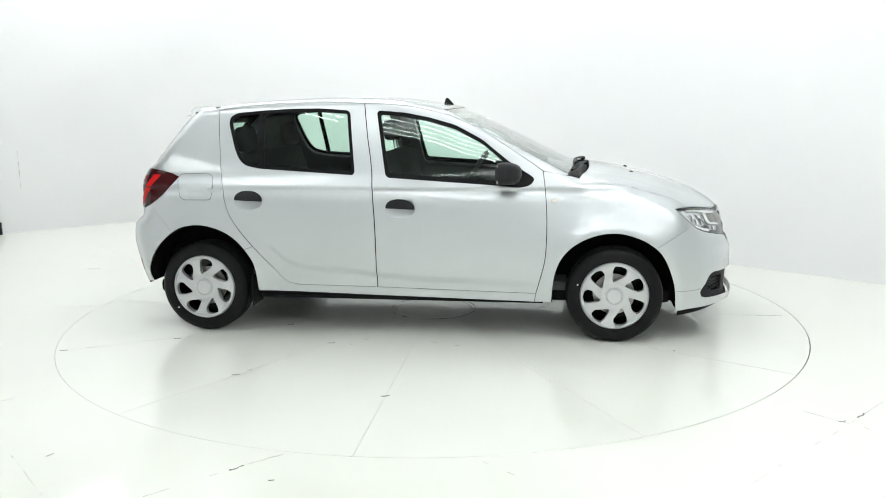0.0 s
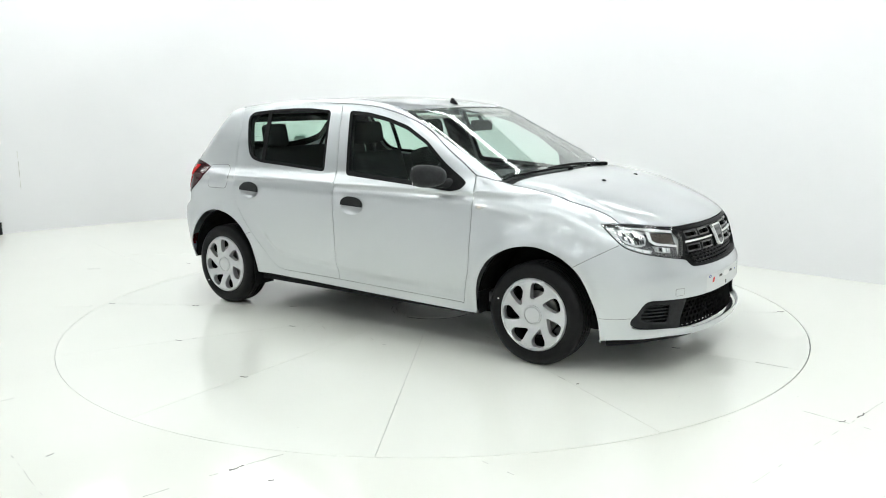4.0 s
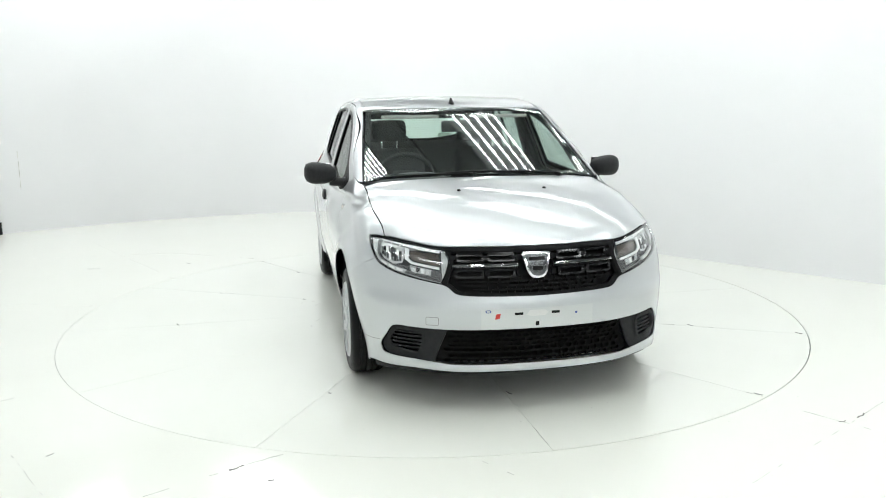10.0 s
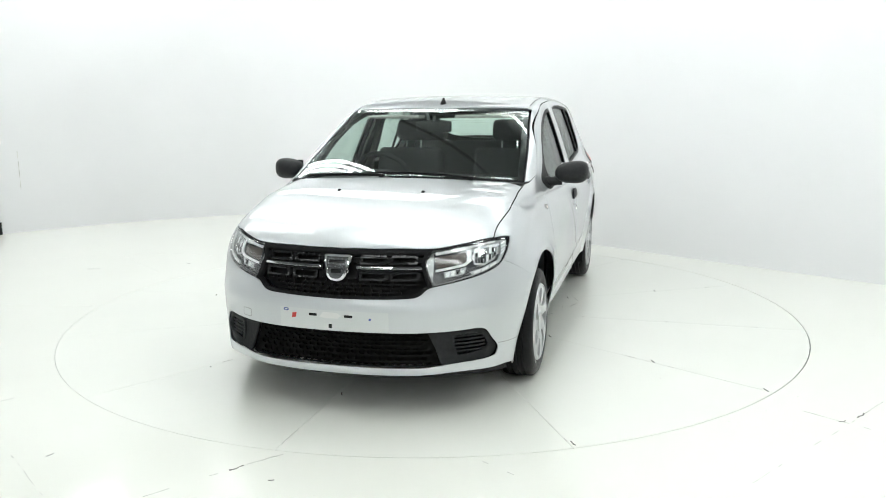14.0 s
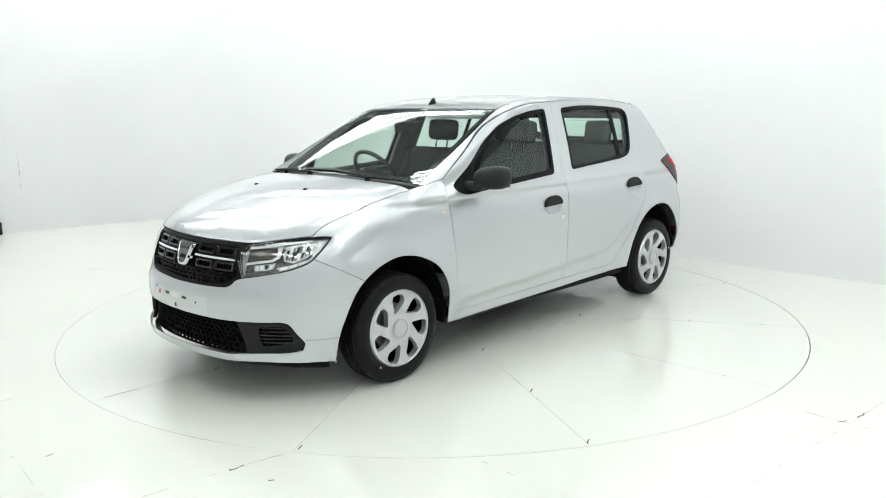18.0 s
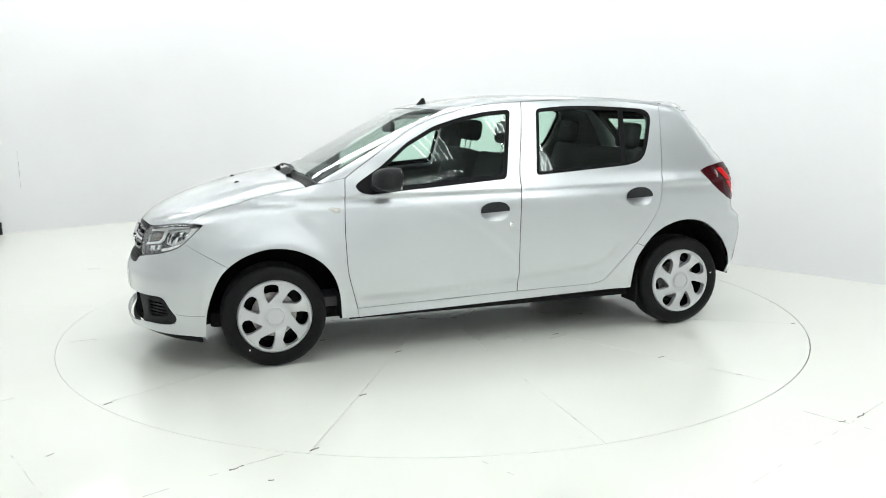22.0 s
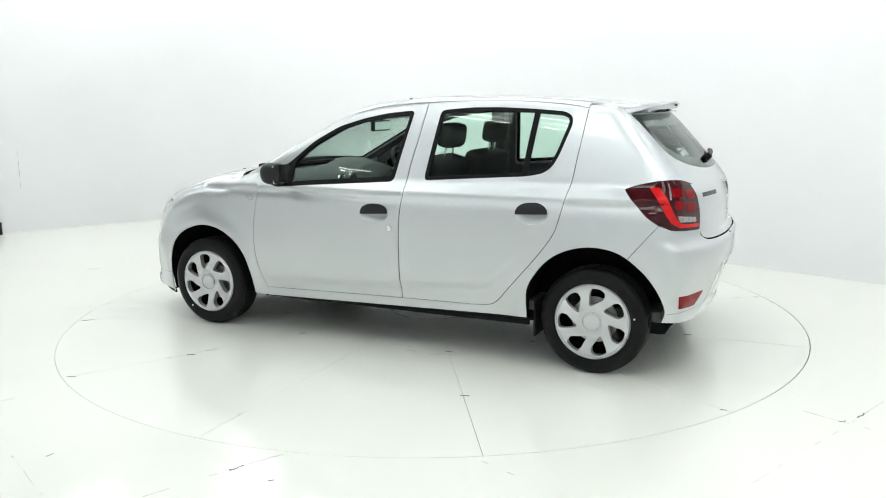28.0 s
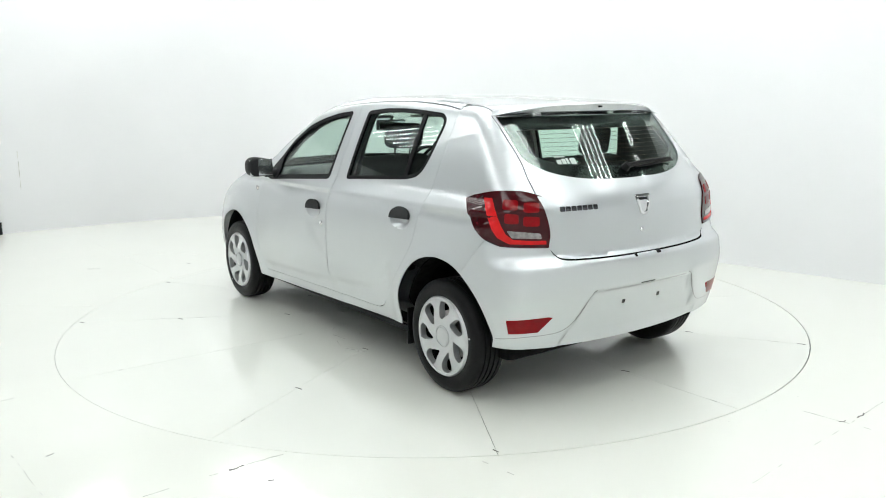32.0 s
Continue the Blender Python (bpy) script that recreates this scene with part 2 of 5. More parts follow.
FRONT = pchip([(0.10, 1.91), (0.17, 1.975), (0.205, 2.006), (0.235, 2.013), (0.30, 2.000), (0.43, 1.998), (0.505, 1.997), (0.528, 1.991), (0.56, 1.977),
               (0.62, 1.962), (0.70, 1.938), (0.78, 1.895), (0.83, 1.84), (0.95, 1.7)])
REAR = pchip([(0.20, -1.88), (0.33, -1.935), (0.45, -1.968), (0.60, -1.996), (0.685, -1.998), (0.715, -1.975), (0.74, -1.952),
              (0.85, -1.950), (0.94, -1.943), (1.00, -1.920), (1.06, -1.875), (1.11, -1.828), (1.20, -1.750), (1.30, -1.660),
              (1.38, -1.585), (1.50, -1.47)])
CREASE = pchip([(-1.1, 0.66), (-0.92, 0.548), (-0.82, 0.454), (-0.716, 0.414), (-0.344, 0.382), (0.0, 0.352), (0.8, 0.325)])
def eased(f, s):
    """A curve smoothed over a width s, so that what it reflects runs without kinks."""
    nodes = [(k * s * 0.6, math.exp(-0.5 * (k * 0.6) ** 2)) for k in range(-4, 5)]
    total = sum(w for _, w in nodes)
    return lambda x: sum(f(x + d) * (w / total) for d, w in nodes)


ROOF, W_LOW = eased(ROOF, 0.06), eased(W_LOW, 0.022)
W_FRONT_LOW, W_FRONT_HIGH, W_REAR = eased(W_FRONT_LOW, 0.07), eased(W_FRONT_HIGH, 0.07), eased(W_REAR, 0.04)


def W_Z(z):
    """Half the car's width at a height: the flank below, the evenly curved windows above."""
    return smax(W_LOW(z), 0.786 - 0.31 * (z - 1.0) - 0.13 * (z - 1.0) ** 2 - 3 * np.maximum(0.93 - z, 0), 0.08)


AXLE_F, AXLE_R, AXLE_Z = 1.204, -1.386, 0.289


def body_f(x, y, z):
    """Less than 0 inside the car's body."""
    ay = np.abs(y)
    up = step01(0.58, 0.90, z)
    w = W_Z(z) - (1 - up) * W_FRONT_LOW(x) - up * W_FRONT_HIGH(x) - W_REAR(x)
    for cx, zc, rad in ((AXLE_F, 0.30, 0.385), (AXLE_R, 0.31, 0.385)):
        r = np.hypot(x - cx, z - zc)
        w = w + 0.014 * np.exp(-((r - rad) / 0.06) ** 2) * (z > 0.12)
    # the crease along the foot of the doors
    d = CREASE(x) - z
    w = w - 0.013 * step01(-0.050, 0.006, d) * np.exp(-np.maximum(d, 0) / 0.10) * step01(0.80, 0.66, x) * step01(-0.99, -0.90, x)
    side = ay - w
    hood = HOOD(x) - (0.06 + 0.10 * step01(1.2, 1.8, x)) * y * y
    # a soft ridge runs back from the inner end of each headlamp
    d = ay - (0.41 + 0.13 * (1.86 - x))
    hood = hood - 0.045 * (d + np.sqrt(d * d + 0.0006)) * 0.5 + 0.006
    ws = 0.995 + 0.489 * (0.95 - x) + 0.075 * (0.49 - y * y) + 0.085 * (0.24 - y ** 4)
    roof = ROOF(x) - 0.05 * y * y
    upper = smax(side, z - smin(ws, roof, 0.03), 0.045)
    lower = smax(side, z - hood, 0.13)
    front = x - (FRONT(z) - 0.25 * y * y - 0.5 * y ** 4)
    low = step01(0.86, 0.56, z)
    plate = step01(0.0, 0.025, 0.562 - z) * step01(0.0, 0.04, 0.365 + (0.56 - z) * 0.62 - ay) * step01(0.25, 0.34, z)
    rear = (REAR(z) + 0.024 * plate + (0.20 - 0.07 * low) * y * y + 0.14 * y ** 4) - x
    f = smin(upper, lower, 0.012)
    f = smax(f, front, 0.05)
    return smax(f, rear, 0.075)


def grad(p):
    e = 2e-3
    g = np.stack([body_f(p[:, 0] + e, p[:, 1], p[:, 2]) - body_f(p[:, 0] - e, p[:, 1], p[:, 2]),
                  body_f(p[:, 0], p[:, 1] + e, p[:, 2]) - body_f(p[:, 0], p[:, 1] - e, p[:, 2]),
                  body_f(p[:, 0], p[:, 1], p[:, 2] + e) - body_f(p[:, 0], p[:, 1], p[:, 2] - e)], 1)
    return g / np.maximum(np.linalg.norm(g, axis=1, keepdims=True), 1e-9)


CYL_R = 0.75


def lay(space, uv):
    """Points of the body's skin at places of a drawing: side_l/side_r (x, z), top (x, y), front/rear (y, z), nose/tail (arc, z)."""
    uv = np.atleast_2d(np.array(uv, float))
    u, v = uv[:, 0], uv[:, 1]
    if space in ("side_l", "side_r"):
        s = 1 if space == "side_l" else -1
        o, d, far = np.stack([u, 0 * u, v], 1), np.array([[0, s, 0.0]]), 1.2
    elif space == "top":
        o, d, far = np.stack([u, v, 0 * u + 0.4], 1), np.array([[0, 0, 1.0]]), 1.6
    elif space == "front":
        o, d, far = np.stack([0 * u + 1.2, u, v], 1), np.array([[1.0, 0, 0]]), 1.2
    elif space == "rear":
        o, d, far = np.stack([0 * u - 1.2, u, v], 1), np.array([[-1.0, 0, 0]]), 1.2
    else:
        s = 1 if space == "nose" else -1
        a = u / CYL_R
        o, d, far = np.stack([0 * u + 1.2 * s, 0 * u, v], 1), np.stack([s * np.cos(a), np.sin(a), 0 * a], 1), 1.4
    a, b = np.zeros(len(u)), np.full(len(u), far)
    for _ in range(24):
        m = (a + b) / 2
        p = o + m[:, None] * d
        neg = body_f(p[:, 0], p[:, 1], p[:, 2]) < 0
        a, b = np.where(neg, m, a), np.where(neg, b, m)
    return o + a[:, None] * d


def flat(space, p):
    p = np.atleast_2d(p)
    if space in ("side_l", "side_r"):
        return p[:, [0, 2]]
    if space == "top":
        return p[:, [0, 1]]
    if space in ("front", "rear"):
        return p[:, [1, 2]]
    s = 1 if space == "nose" else -1
    return np.stack([CYL_R * np.arctan2(p[:, 1], s * (p[:, 0] - 1.2 * s)), p[:, 2]], 1)


def line(space, pts, n=6, smooth=True):
    """A curve on the skin, drawn in one space."""
    q = spline(pts, n) if smooth else resample(pts, 0.04, False)
    return lay(space, q)


def mirror(p):
    return np.array(p) * np.array([1, -1, 1])


def skin(space, curves, gap=0.0032, h=0.028, thick=0.008, depth=0.0, holes=(), hole_gap=0.0, edge=0.02):
    """Verts, faces and normals of a panel of the skin inside joined curves; depth sets it inwards."""
    loop = np.vstack(curves)
    lp = resample(flat(space, loop), edge)
    if gap:
        lp = inset(lp, gap)
    loops = [lp]
    for hl in holes:
        q = resample(flat(space, np.vstack(hl)), edge)
        loops.append(inset(q, -hole_gap) if hole_gap else q)
    v, f = fill2d(loops, h)
    p = lay(space, v)
    n = grad(p)
    c = np.cross(p[f[:, 1]] - p[f[:, 0]], p[f[:, 2]] - p[f[:, 0]])
    if np.sum(c * n[f[:, 0]]) < 0:
        f = f[:, ::-1]
    return solid(p - n * depth, p - n * (depth + thick), f, n, -n)


def at(space, u, v, depth=0.0, turn=0.0):
    """A pose on the skin: local z points out of the skin, local y up."""
    p = lay(space, [(u, v)])
    n = Vector(grad(p)[0])
    up = Vector((0, 0, 1)) if abs(n.z) < 0.9 else Vector((1, 0, 0))
    x = up.cross(n).normalized()
    y = n.cross(x)
    m = Matrix((x, y, n)).transposed().to_4x4()
    return Matrix.Translation(Vector(p[0]) - n * depth) @ m @ Matrix.Rotation(turn, 4, "Z")


def rect(u0, u1, v0, v1, r=0.0):
    q = [(u0, v0), (u1, v0), (u1, v1), (u0, v1)]
    return rounded(q, r, 4) if r else np.array(q)


def panel(name, material, parent, space, curves, label="", **kw):
    v, f, n = skin(space, curves, **kw)
    return link(name, mesh_of(name, v, f, material, n), parent, label)


# ================= the car =================
car = tagged(new("hatchback_car"), "silver five-door hatchback car standing on the turntable", "car")

# shared outlines, drawn on the side (x, z)
FD_FRONT = [(0.735, 0.287), (0.763, 0.392), (0.788, 0.50), (0.797, 0.62), (0.797, 0.766), (0.788, 0.903), (0.772, 1.03)]
FD_TOP = [(0.772, 1.03), (0.70, 1.082), (0.56, 1.172), (0.40, 1.272), (0.235, 1.350), (0.07, 1.398), (-0.10, 1.428), (-0.345, 1.444)]
B_GAP = [(-0.345, 1.444), (-0.315, 1.25), (-0.281, 1.062), (-0.254, 0.80), (-0.247, 0.6), (-0.247, 0.31)]
RD_TOP = [(-0.345, 1.444), (-0.6, 1.452), (-0.9, 1.448), (-1.15, 1.430), (-1.297, 1.408)]
RD_REAR = [(-1.297, 1.408), (-1.285, 1.30), (-1.268, 1.168), (-1.25, 1.03), (-1.225, 0.931), (-1.205, 0.84), (-1.173, 0.748),
           (-1.086, 0.625), (-0.925, 0.439), (-0.849, 0.352), (-0.80, 0.325), (-0.74, 0.315)]
FWIN = [(0.722, 0.985), (0.70, 1.005), (0.564, 1.09), (0.402, 1.219), (0.235, 1.307), (0.071, 1.354), (-0.091, 1.385), (-0.245, 1.398),
        (-0.262, 1.385), (-0.188, 0.993), (0.059, 0.977), (0.40, 0.955), (0.644, 0.935), (0.70, 0.950)]
RWIN = [(-0.434, 1.400), (-0.62, 1.414), (-0.80, 1.414), (-1.0, 1.404), (-1.17, 1.390), (-1.213, 1.366), (-1.220, 1.325), (-1.169, 1.169),
        (-1.135, 1.10), (-1.09, 1.064), (-1.0, 1.045), (-0.70, 1.026), (-0.381, 1.006)]
ARCH_F = [(1.575, 0.175), (1.555, 0.353), (1.486, 0.525), (1.397, 0.609), (1.291, 0.655), (1.189, 0.670), (1.07, 0.651), (0.953, 0.59),
          (0.879, 0.502), (0.844, 0.393), (0.829, 0.242)]
ARCH_R = [(-1.022, 0.275), (-1.031, 0.437), (-1.089, 0.544), (-1.167, 0.624), (-1.27, 0.676), (-1.397, 0.696), (-1.531, 0.667),
          (-1.651, 0.575), (-1.725, 0.472), (-1.757, 0.379), (-1.74, 0.315)]


HANDLES = ((-0.088, 0.826), (-1.050, 0.868))


def handle_oval(k, grow=1.0):
    """The outline of the finger recess behind a door handle: k 0 in front, 1 behind."""
    ang = np.linspace(0, 2 * math.pi, 36, endpoint=False)
    c, d = np.cos(ang), np.sin(ang)
    q = np.stack([0.092 * np.sign(c) * np.abs(c) ** 0.85, -0.016 + 0.057 * np.sign(d) * np.abs(d) ** 0.85], 1) * grow
    q[:, 0] += 0.18 * np.minimum(q[:, 1] + 0.016, 0)
    tilt = radians(-2.0)
    rot = np.array([[math.cos(tilt), -math.sin(tilt)], [math.sin(tilt), math.cos(tilt)]])
    return q @ rot.T + np.array(HANDLES[k])


def fwd(c):
    return c[::-1]


ROOF_EDGE = [(0.154, 0.583), (-0.1, 0.582), (-0.4, 0.582), (-0.9, 0.578), (-1.3, 0.572), (-1.47, 0.566)]
WS_SIDE = [(0.925, 0.695), (0.75, 0.672), (0.55, 0.645), (0.35, 0.615), (0.154, 0.587)]
HOOD_SIDE = [(1.631, 0.678), (1.57, 0.679), (1.48, 0.690), (1.36, 0.702), (1.22, 0.702), (1.10, 0.695), (0.985, 0.695)]
HOOD_FRONT = [(1.892, 0.0), (1.879, 0.2), (1.829, 0.427), (1.737, 0.57), (1.631, 0.678)]
HOOD_REAR = [(0.985, 0.695), (1.03, 0.55), (1.06, 0.28), (1.068, 0.0)]


def arcF(x, y):
    return CYL_R * math.atan2(y, x - 1.2)


def arcR(x, y):
    return CYL_R * math.atan2(y, -(x + 1.2))


# lamps and mouths, drawn round the nose and the tail (arc, z)
HL_TIP = [(0.753, 0.808), (0.800, 0.811), (0.845, 0.806)]
HL_LOW = [(0.845, 0.806), (0.818, 0.775), (0.782, 0.735), (0.735, 0.690), (0.655, 0.657), (0.545, 0.632), (0.432, 0.611)]
HL_IN = [(0.432, 0.611), (0.415, 0.670), (0.411, 0.725), (0.447, 0.775)]
GR_LOW = [(0.432, 0.611), (0.405, 0.600), (0.372, 0.572), (0.325, 0.562), (0.18, 0.557), (0.0, 0.554)]
FB_SEAM = [(1.44, 0.582), (1.54, 0.640), (1.655, 0.705)]
INTAKE = [(0.0, 0.404), (0.2, 0.404), (0.37, 0.404), (0.50, 0.406), (0.60, 0.409), (0.645, 0.410), (0.676, 0.396), (0.700, 0.350), (0.718, 0.310),
          (0.715, 0.278), (0.697, 0.260), (0.58, 0.256), (0.475, 0.247), (0.40, 0.239), (0.20, 0.240), (0.0, 0.241)]
TL_FRONT = [(-1.530, 0.996), (-1.562, 0.955), (-1.61, 0.905), (-1.655, 0.862), (-1.715, 0.820)]
TL_TOP = [(arcR(-1.86, 0.600), 1.012), (arcR(-1.80, 0.68), 1.038), (arcR(-1.70, 0.745), 1.040), (arcR(-1.585, 0.775), 1.016)]
TL_LOW = [(arcR(-1.76, 0.765), 0.795), (arcR(-1.82, 0.69), 0.785), (arcR(-1.876, 0.575), 0.778)]
TL_IN = [(0.572, 0.778), (0.562, 0.85), (0.582, 0.95), (0.600, 1.012)]
GATE_SIDE = [(0.592, 1.375), (0.590, 1.30), (0.584, 1.17), (0.597, 1.08), (0.600, 1.012)]
GATE_LOW = [(0.572, 0.778), (0.545, 0.745), (0.50, 0.722), (0.30, 0.714), (0.0, 0.712)]
RB_SEAM = [(-1.572, 0.650), (-1.64, 0.733), (-1.715, 0.820)]
REARGLASS = [(0.0, 1.068), (0.25, 1.074), (0.42, 1.098), (0.53, 1.140), (0.572, 1.19), (0.578, 1.29), (0.580, 1.375)]

roof_edge_l = line("top", ROOF_EDGE)
ws_side_l = line("top", WS_SIDE)
roof_front = line("top", [(0.154, 0.583), (0.185, 0.35), (0.200, 0.0), (0.185, -0.35), (0.154, -0.583)])
roof_back = line("top", [(-1.47, 0.566), (-1.50, 0.3), (-1.51, 0.0), (-1.50, -0.3), (-1.47, -0.566)])
ws_low = line("top", [(0.925, 0.695), (0.948, 0.5), (0.975, 0.25), (0.984, 0.0), (0.975, -0.25), (0.948, -0.5), (0.925, -0.695)])

# roof, bonnet, windscreen
panel("roof", SILVER, car, "top", [roof_front, mirror(roof_edge_l), fwd(roof_back), fwd(roof_edge_l)])
hood_side_l, hood_front_l, hood_rear_l = line("top", HOOD_SIDE), line("top", HOOD_FRONT), line("top", HOOD_REAR)
hood = panel("bonnet", SILVER, car, "top", [hood_front_l, hood_side_l, hood_rear_l, fwd(mirror(hood_rear_l)),
                                            fwd(mirror(hood_side_l)), fwd(mirror(hood_front_l))], h=0.03)
hood_loop = [hood_front_l, hood_side_l, hood_rear_l, fwd(mirror(hood_rear_l)), fwd(mirror(hood_side_l)), fwd(mirror(hood_front_l))]
# dark backing strip deepens the shade in the gap round the bonnet
panel("bonnet_gap_shade", DARK, hood, "top", hood_loop, "dark strip added under the bonnet's edge as the gap's shade", gap=-0.008, depth=0.0105, thick=0.006,
      holes=[[lay("top", inset(resample(flat("top", np.vstack(hood_loop)), 0.03), 0.02))]], h=0.06, edge=0.03)
windscreen = panel("windscreen", WSGLASS, car, "top", [roof_front, mirror(fwd(ws_side_l)), fwd(ws_low), ws_side_l],
                   "tinted windscreen glass", gap=0.006, thick=0.005, depth=0.004, h=0.04)
windscreen.visible_shadow = False
ws_in = [inset(resample(flat("top", np.vstack([roof_front, mirror(fwd(ws_side_l)), fwd(ws_low), ws_side_l])), 0.03), 0.038)]
panel("windscreen_border", GLOSSBLACK, windscreen, "top", [roof_front, mirror(fwd(ws_side_l)), fwd(ws_low), ws_side_l],
      "black band round the windscreen", gap=0.004, thick=0.003, depth=0.0095, holes=[[lay("top", ws_in[0])]], h=0.05)
panel("scuttle", BLACK, car, "top", [hood_rear_l, fwd(mirror(hood_rear_l)), mirror(ws_low[:1]), fwd(ws_low)], "black plastic scuttle panel",
      depth=0.022, thick=0.02, h=0.04)

for s, sp in ((1, "side_l"), (-1, "side_r")):
    def put(c):
        return c if s == 1 else mirror(c)
    fd_front, fd_top, b_gap = line(sp, FD_FRONT), line(sp, FD_TOP), line(sp, B_GAP)
    rd_top, rd_rear = line(sp, RD_TOP), line(sp, RD_REAR)
    fd_low = line(sp, [(-0.247, 0.31), (0.735, 0.287)], smooth=False)
    rd_low = line(sp, [(-0.74, 0.315), (-0.247, 0.31)], smooth=False)
    fwin = line(sp, rounded(FWIN, 0.03, 4), smooth=False)
    rwin = line(sp, rounded(RWIN, 0.03, 4), smooth=False)
    arch_f, arch_r = line(sp, ARCH_F), line(sp, ARCH_R)
    # doors with their windows
    fdoor = panel("front_door", SILVER, car, sp, [fd_front, fd_top, b_gap, fd_low], holes=[[fwin], [lay(sp, handle_oval(0))]], h=0.019)
    rdoor = panel("rear_door", SILVER, car, sp, [b_gap, fwd(rd_low), fwd(rd_rear), fwd(rd_top)], holes=[[rwin], [lay(sp, handle_oval(1))]], h=0.019)
    # dark backing strips put shade into the gaps round the doors
    for door, lp in ((fdoor, [fd_front, fd_top, b_gap, fd_low]), (rdoor, [b_gap, fwd(rd_low), fwd(rd_rear), fwd(rd_top)])):
        ring_in = inset(resample(flat(sp, np.vstack(lp)), 0.03), 0.016)
        panel("door_gap_shade", DARK, door, sp, lp, "dark strip added behind the door gap as its shade", gap=-0.010, depth=0.0095, thick=0.006, holes=[[lay(sp, ring_in)]], h=0.06, edge=0.03)
    f_cut = [(0.53, 0.95), (0.53, 1.09), (0.402, 1.195), (0.235, 1.282), (0.071, 1.331), (-0.091, 1.361), (-0.228, 1.374),
             (-0.236, 1.365), (-0.168, 1.022), (0.059, 1.006), (0.40, 0.982), (0.51, 0.973)]
    f_glass = line(sp, rounded(f_cut, 0.02, 3), smooth=False)
    panel("window_frame", BLACK, fdoor, sp, [fwin], "black window surround", gap=0.001, holes=[[f_glass]], thick=0.014, depth=-0.001)
    g = panel("window_pane", GLASS, fdoor, sp, [f_glass], "green-tinted side glass", gap=-0.006, thick=0.004, depth=0.010)
    g.visible_shadow = False
    r_in = inset(resample(flat(sp, rwin), 0.02), 0.020)
    r_glass = lay(sp, r_in)
    panel("window_frame", BLACK, rdoor, sp, [rwin], "black window surround", gap=0.001, holes=[[r_glass]], thick=0.014, depth=-0.001)
    g = panel("window_pane", GLASS, rdoor, sp, [r_glass], "green-tinted side glass", gap=-0.006, thick=0.004, depth=0.010)
    g.visible_shadow = False
    panel("window_divider", BLACK, rdoor, sp, [line(sp, [(-0.999, 1.395), (-1.030, 1.393), (-0.997, 1.052), (-0.966, 1.053)], smooth=False)],
          gap=0, thick=0.012, depth=0.001)
    # roof rail and pillar
    panel("roof_rail", SILVER, car, sp, [fwd(fd_top), line(sp, [(0.772, 1.03), (0.83, 1.02)], smooth=False),
                                         line(sp, [(0.83, 1.02), (0.90, 1.005)], smooth=False), put(ws_side_l), put(roof_edge_l)[:-6],
                                         fwd(rd_top)], gap=0.002)
    # front wing
    hood_side, hl_low = put(hood_side_l), line("nose", [(s * u, z) for u, z in HL_LOW])
    seam = line(sp, FB_SEAM)
    ia = int(np.argmin(np.linalg.norm(arch_f - seam[0], axis=1)))
    ih = int(np.argmin(np.linalg.norm(hl_low - seam[-1], axis=1)))
    hl_top = np.vstack([put(hood_front_l)[12:], line("nose", [(s * u, z) for u, z in HL_TIP])[1:]])
    ht = int(np.argmin(np.linalg.norm(hl_top - hood_side[0], axis=1)))
    sill_f = line(sp, [(0.829, 0.242), (0.727, 0.235)], smooth=False)
    panel("front_wing", SILVER, car, sp, [arch_f[ia:], sill_f, line(sp, [(0.727, 0.235), (0.735, 0.287)], smooth=False), fd_front,
                                          line(sp, [(0.772, 1.03), (0.83, 1.02), (0.90, 1.005)], smooth=False),
                                          line("top", [(0.955, s * 0.698), (0.985, s * 0.695)], smooth=False),
                                          fwd(hood_side), hl_top[ht:], hl_low[:ih + 1], fwd(seam)], gap=0.0016)
    # rear quarter
    gate_side = line("rear", [(s * y, z) for y, z in GATE_SIDE])
    tl_top = line("tail", [(s * u, z) for u, z in TL_TOP])
    tl_front = line(sp, TL_FRONT)
    rb_seam = line(sp, RB_SEAM)
    ja = int(np.argmin(np.linalg.norm(arch_r - rb_seam[0], axis=1)))
    k0 = int(np.argmin(np.linalg.norm(arch_r - lay(sp, [(-1.089, 0.544)]), axis=1)))
    rdr0 = int(np.argmin(np.linalg.norm(rd_rear - lay(sp, [(-1.022, 0.553)]), axis=1)))
    panel("rear_quarter", SILVER, car, sp, [fwd(rd_rear[:rdr0 + 1]), put(roof_edge_l)[-6:], gate_side, tl_top, tl_front, fwd(rb_seam),
                                            fwd(arch_r[k0:ja + 1])], gap=0.0015)
    sill_loop = [line(sp, [(0.727, 0.235), (0.735, 0.287)], smooth=False), fwd(fd_low), fwd(rd_low), fwd(rd_rear[rdr0:]), fwd(arch_r[:k0 + 1])]
    panel("sill", SILVER, car, sp, sill_loop, gap=0.0012)
    # headlamp
    hl_in = line("nose", [(s * u, z) for u, z in HL_IN])
    lamp = panel("headlamp", CLEAR, car, "nose", [hl_top, hl_low, hl_in], "clear headlamp with chrome reflectors", gap=0.003, thick=0.004,
                 depth=0.001)
    lamp.visible_shadow = False
    rim_in = inset(resample(flat("nose", np.vstack([hl_top, hl_low, hl_in])), 0.015), 0.006)
    panel("lamp_rim", GLOSSBLACK, lamp, "nose", [hl_top, hl_low, hl_in], "black rim round the lamp glass", gap=0.002, thick=0.02, depth=0.0065, holes=[[lay("nose", rim_in)]])
    panel("lamp_housing", FACET, lamp, "nose", [hl_top, hl_low, hl_in], "silver lamp bowl", gap=0.002, thick=0.006, depth=0.034)
    # tail lamp
    tl_low, tl_in = line("tail", [(s * u, z) for u, z in TL_LOW]), line("rear", [(s * y, z) for y, z in TL_IN])
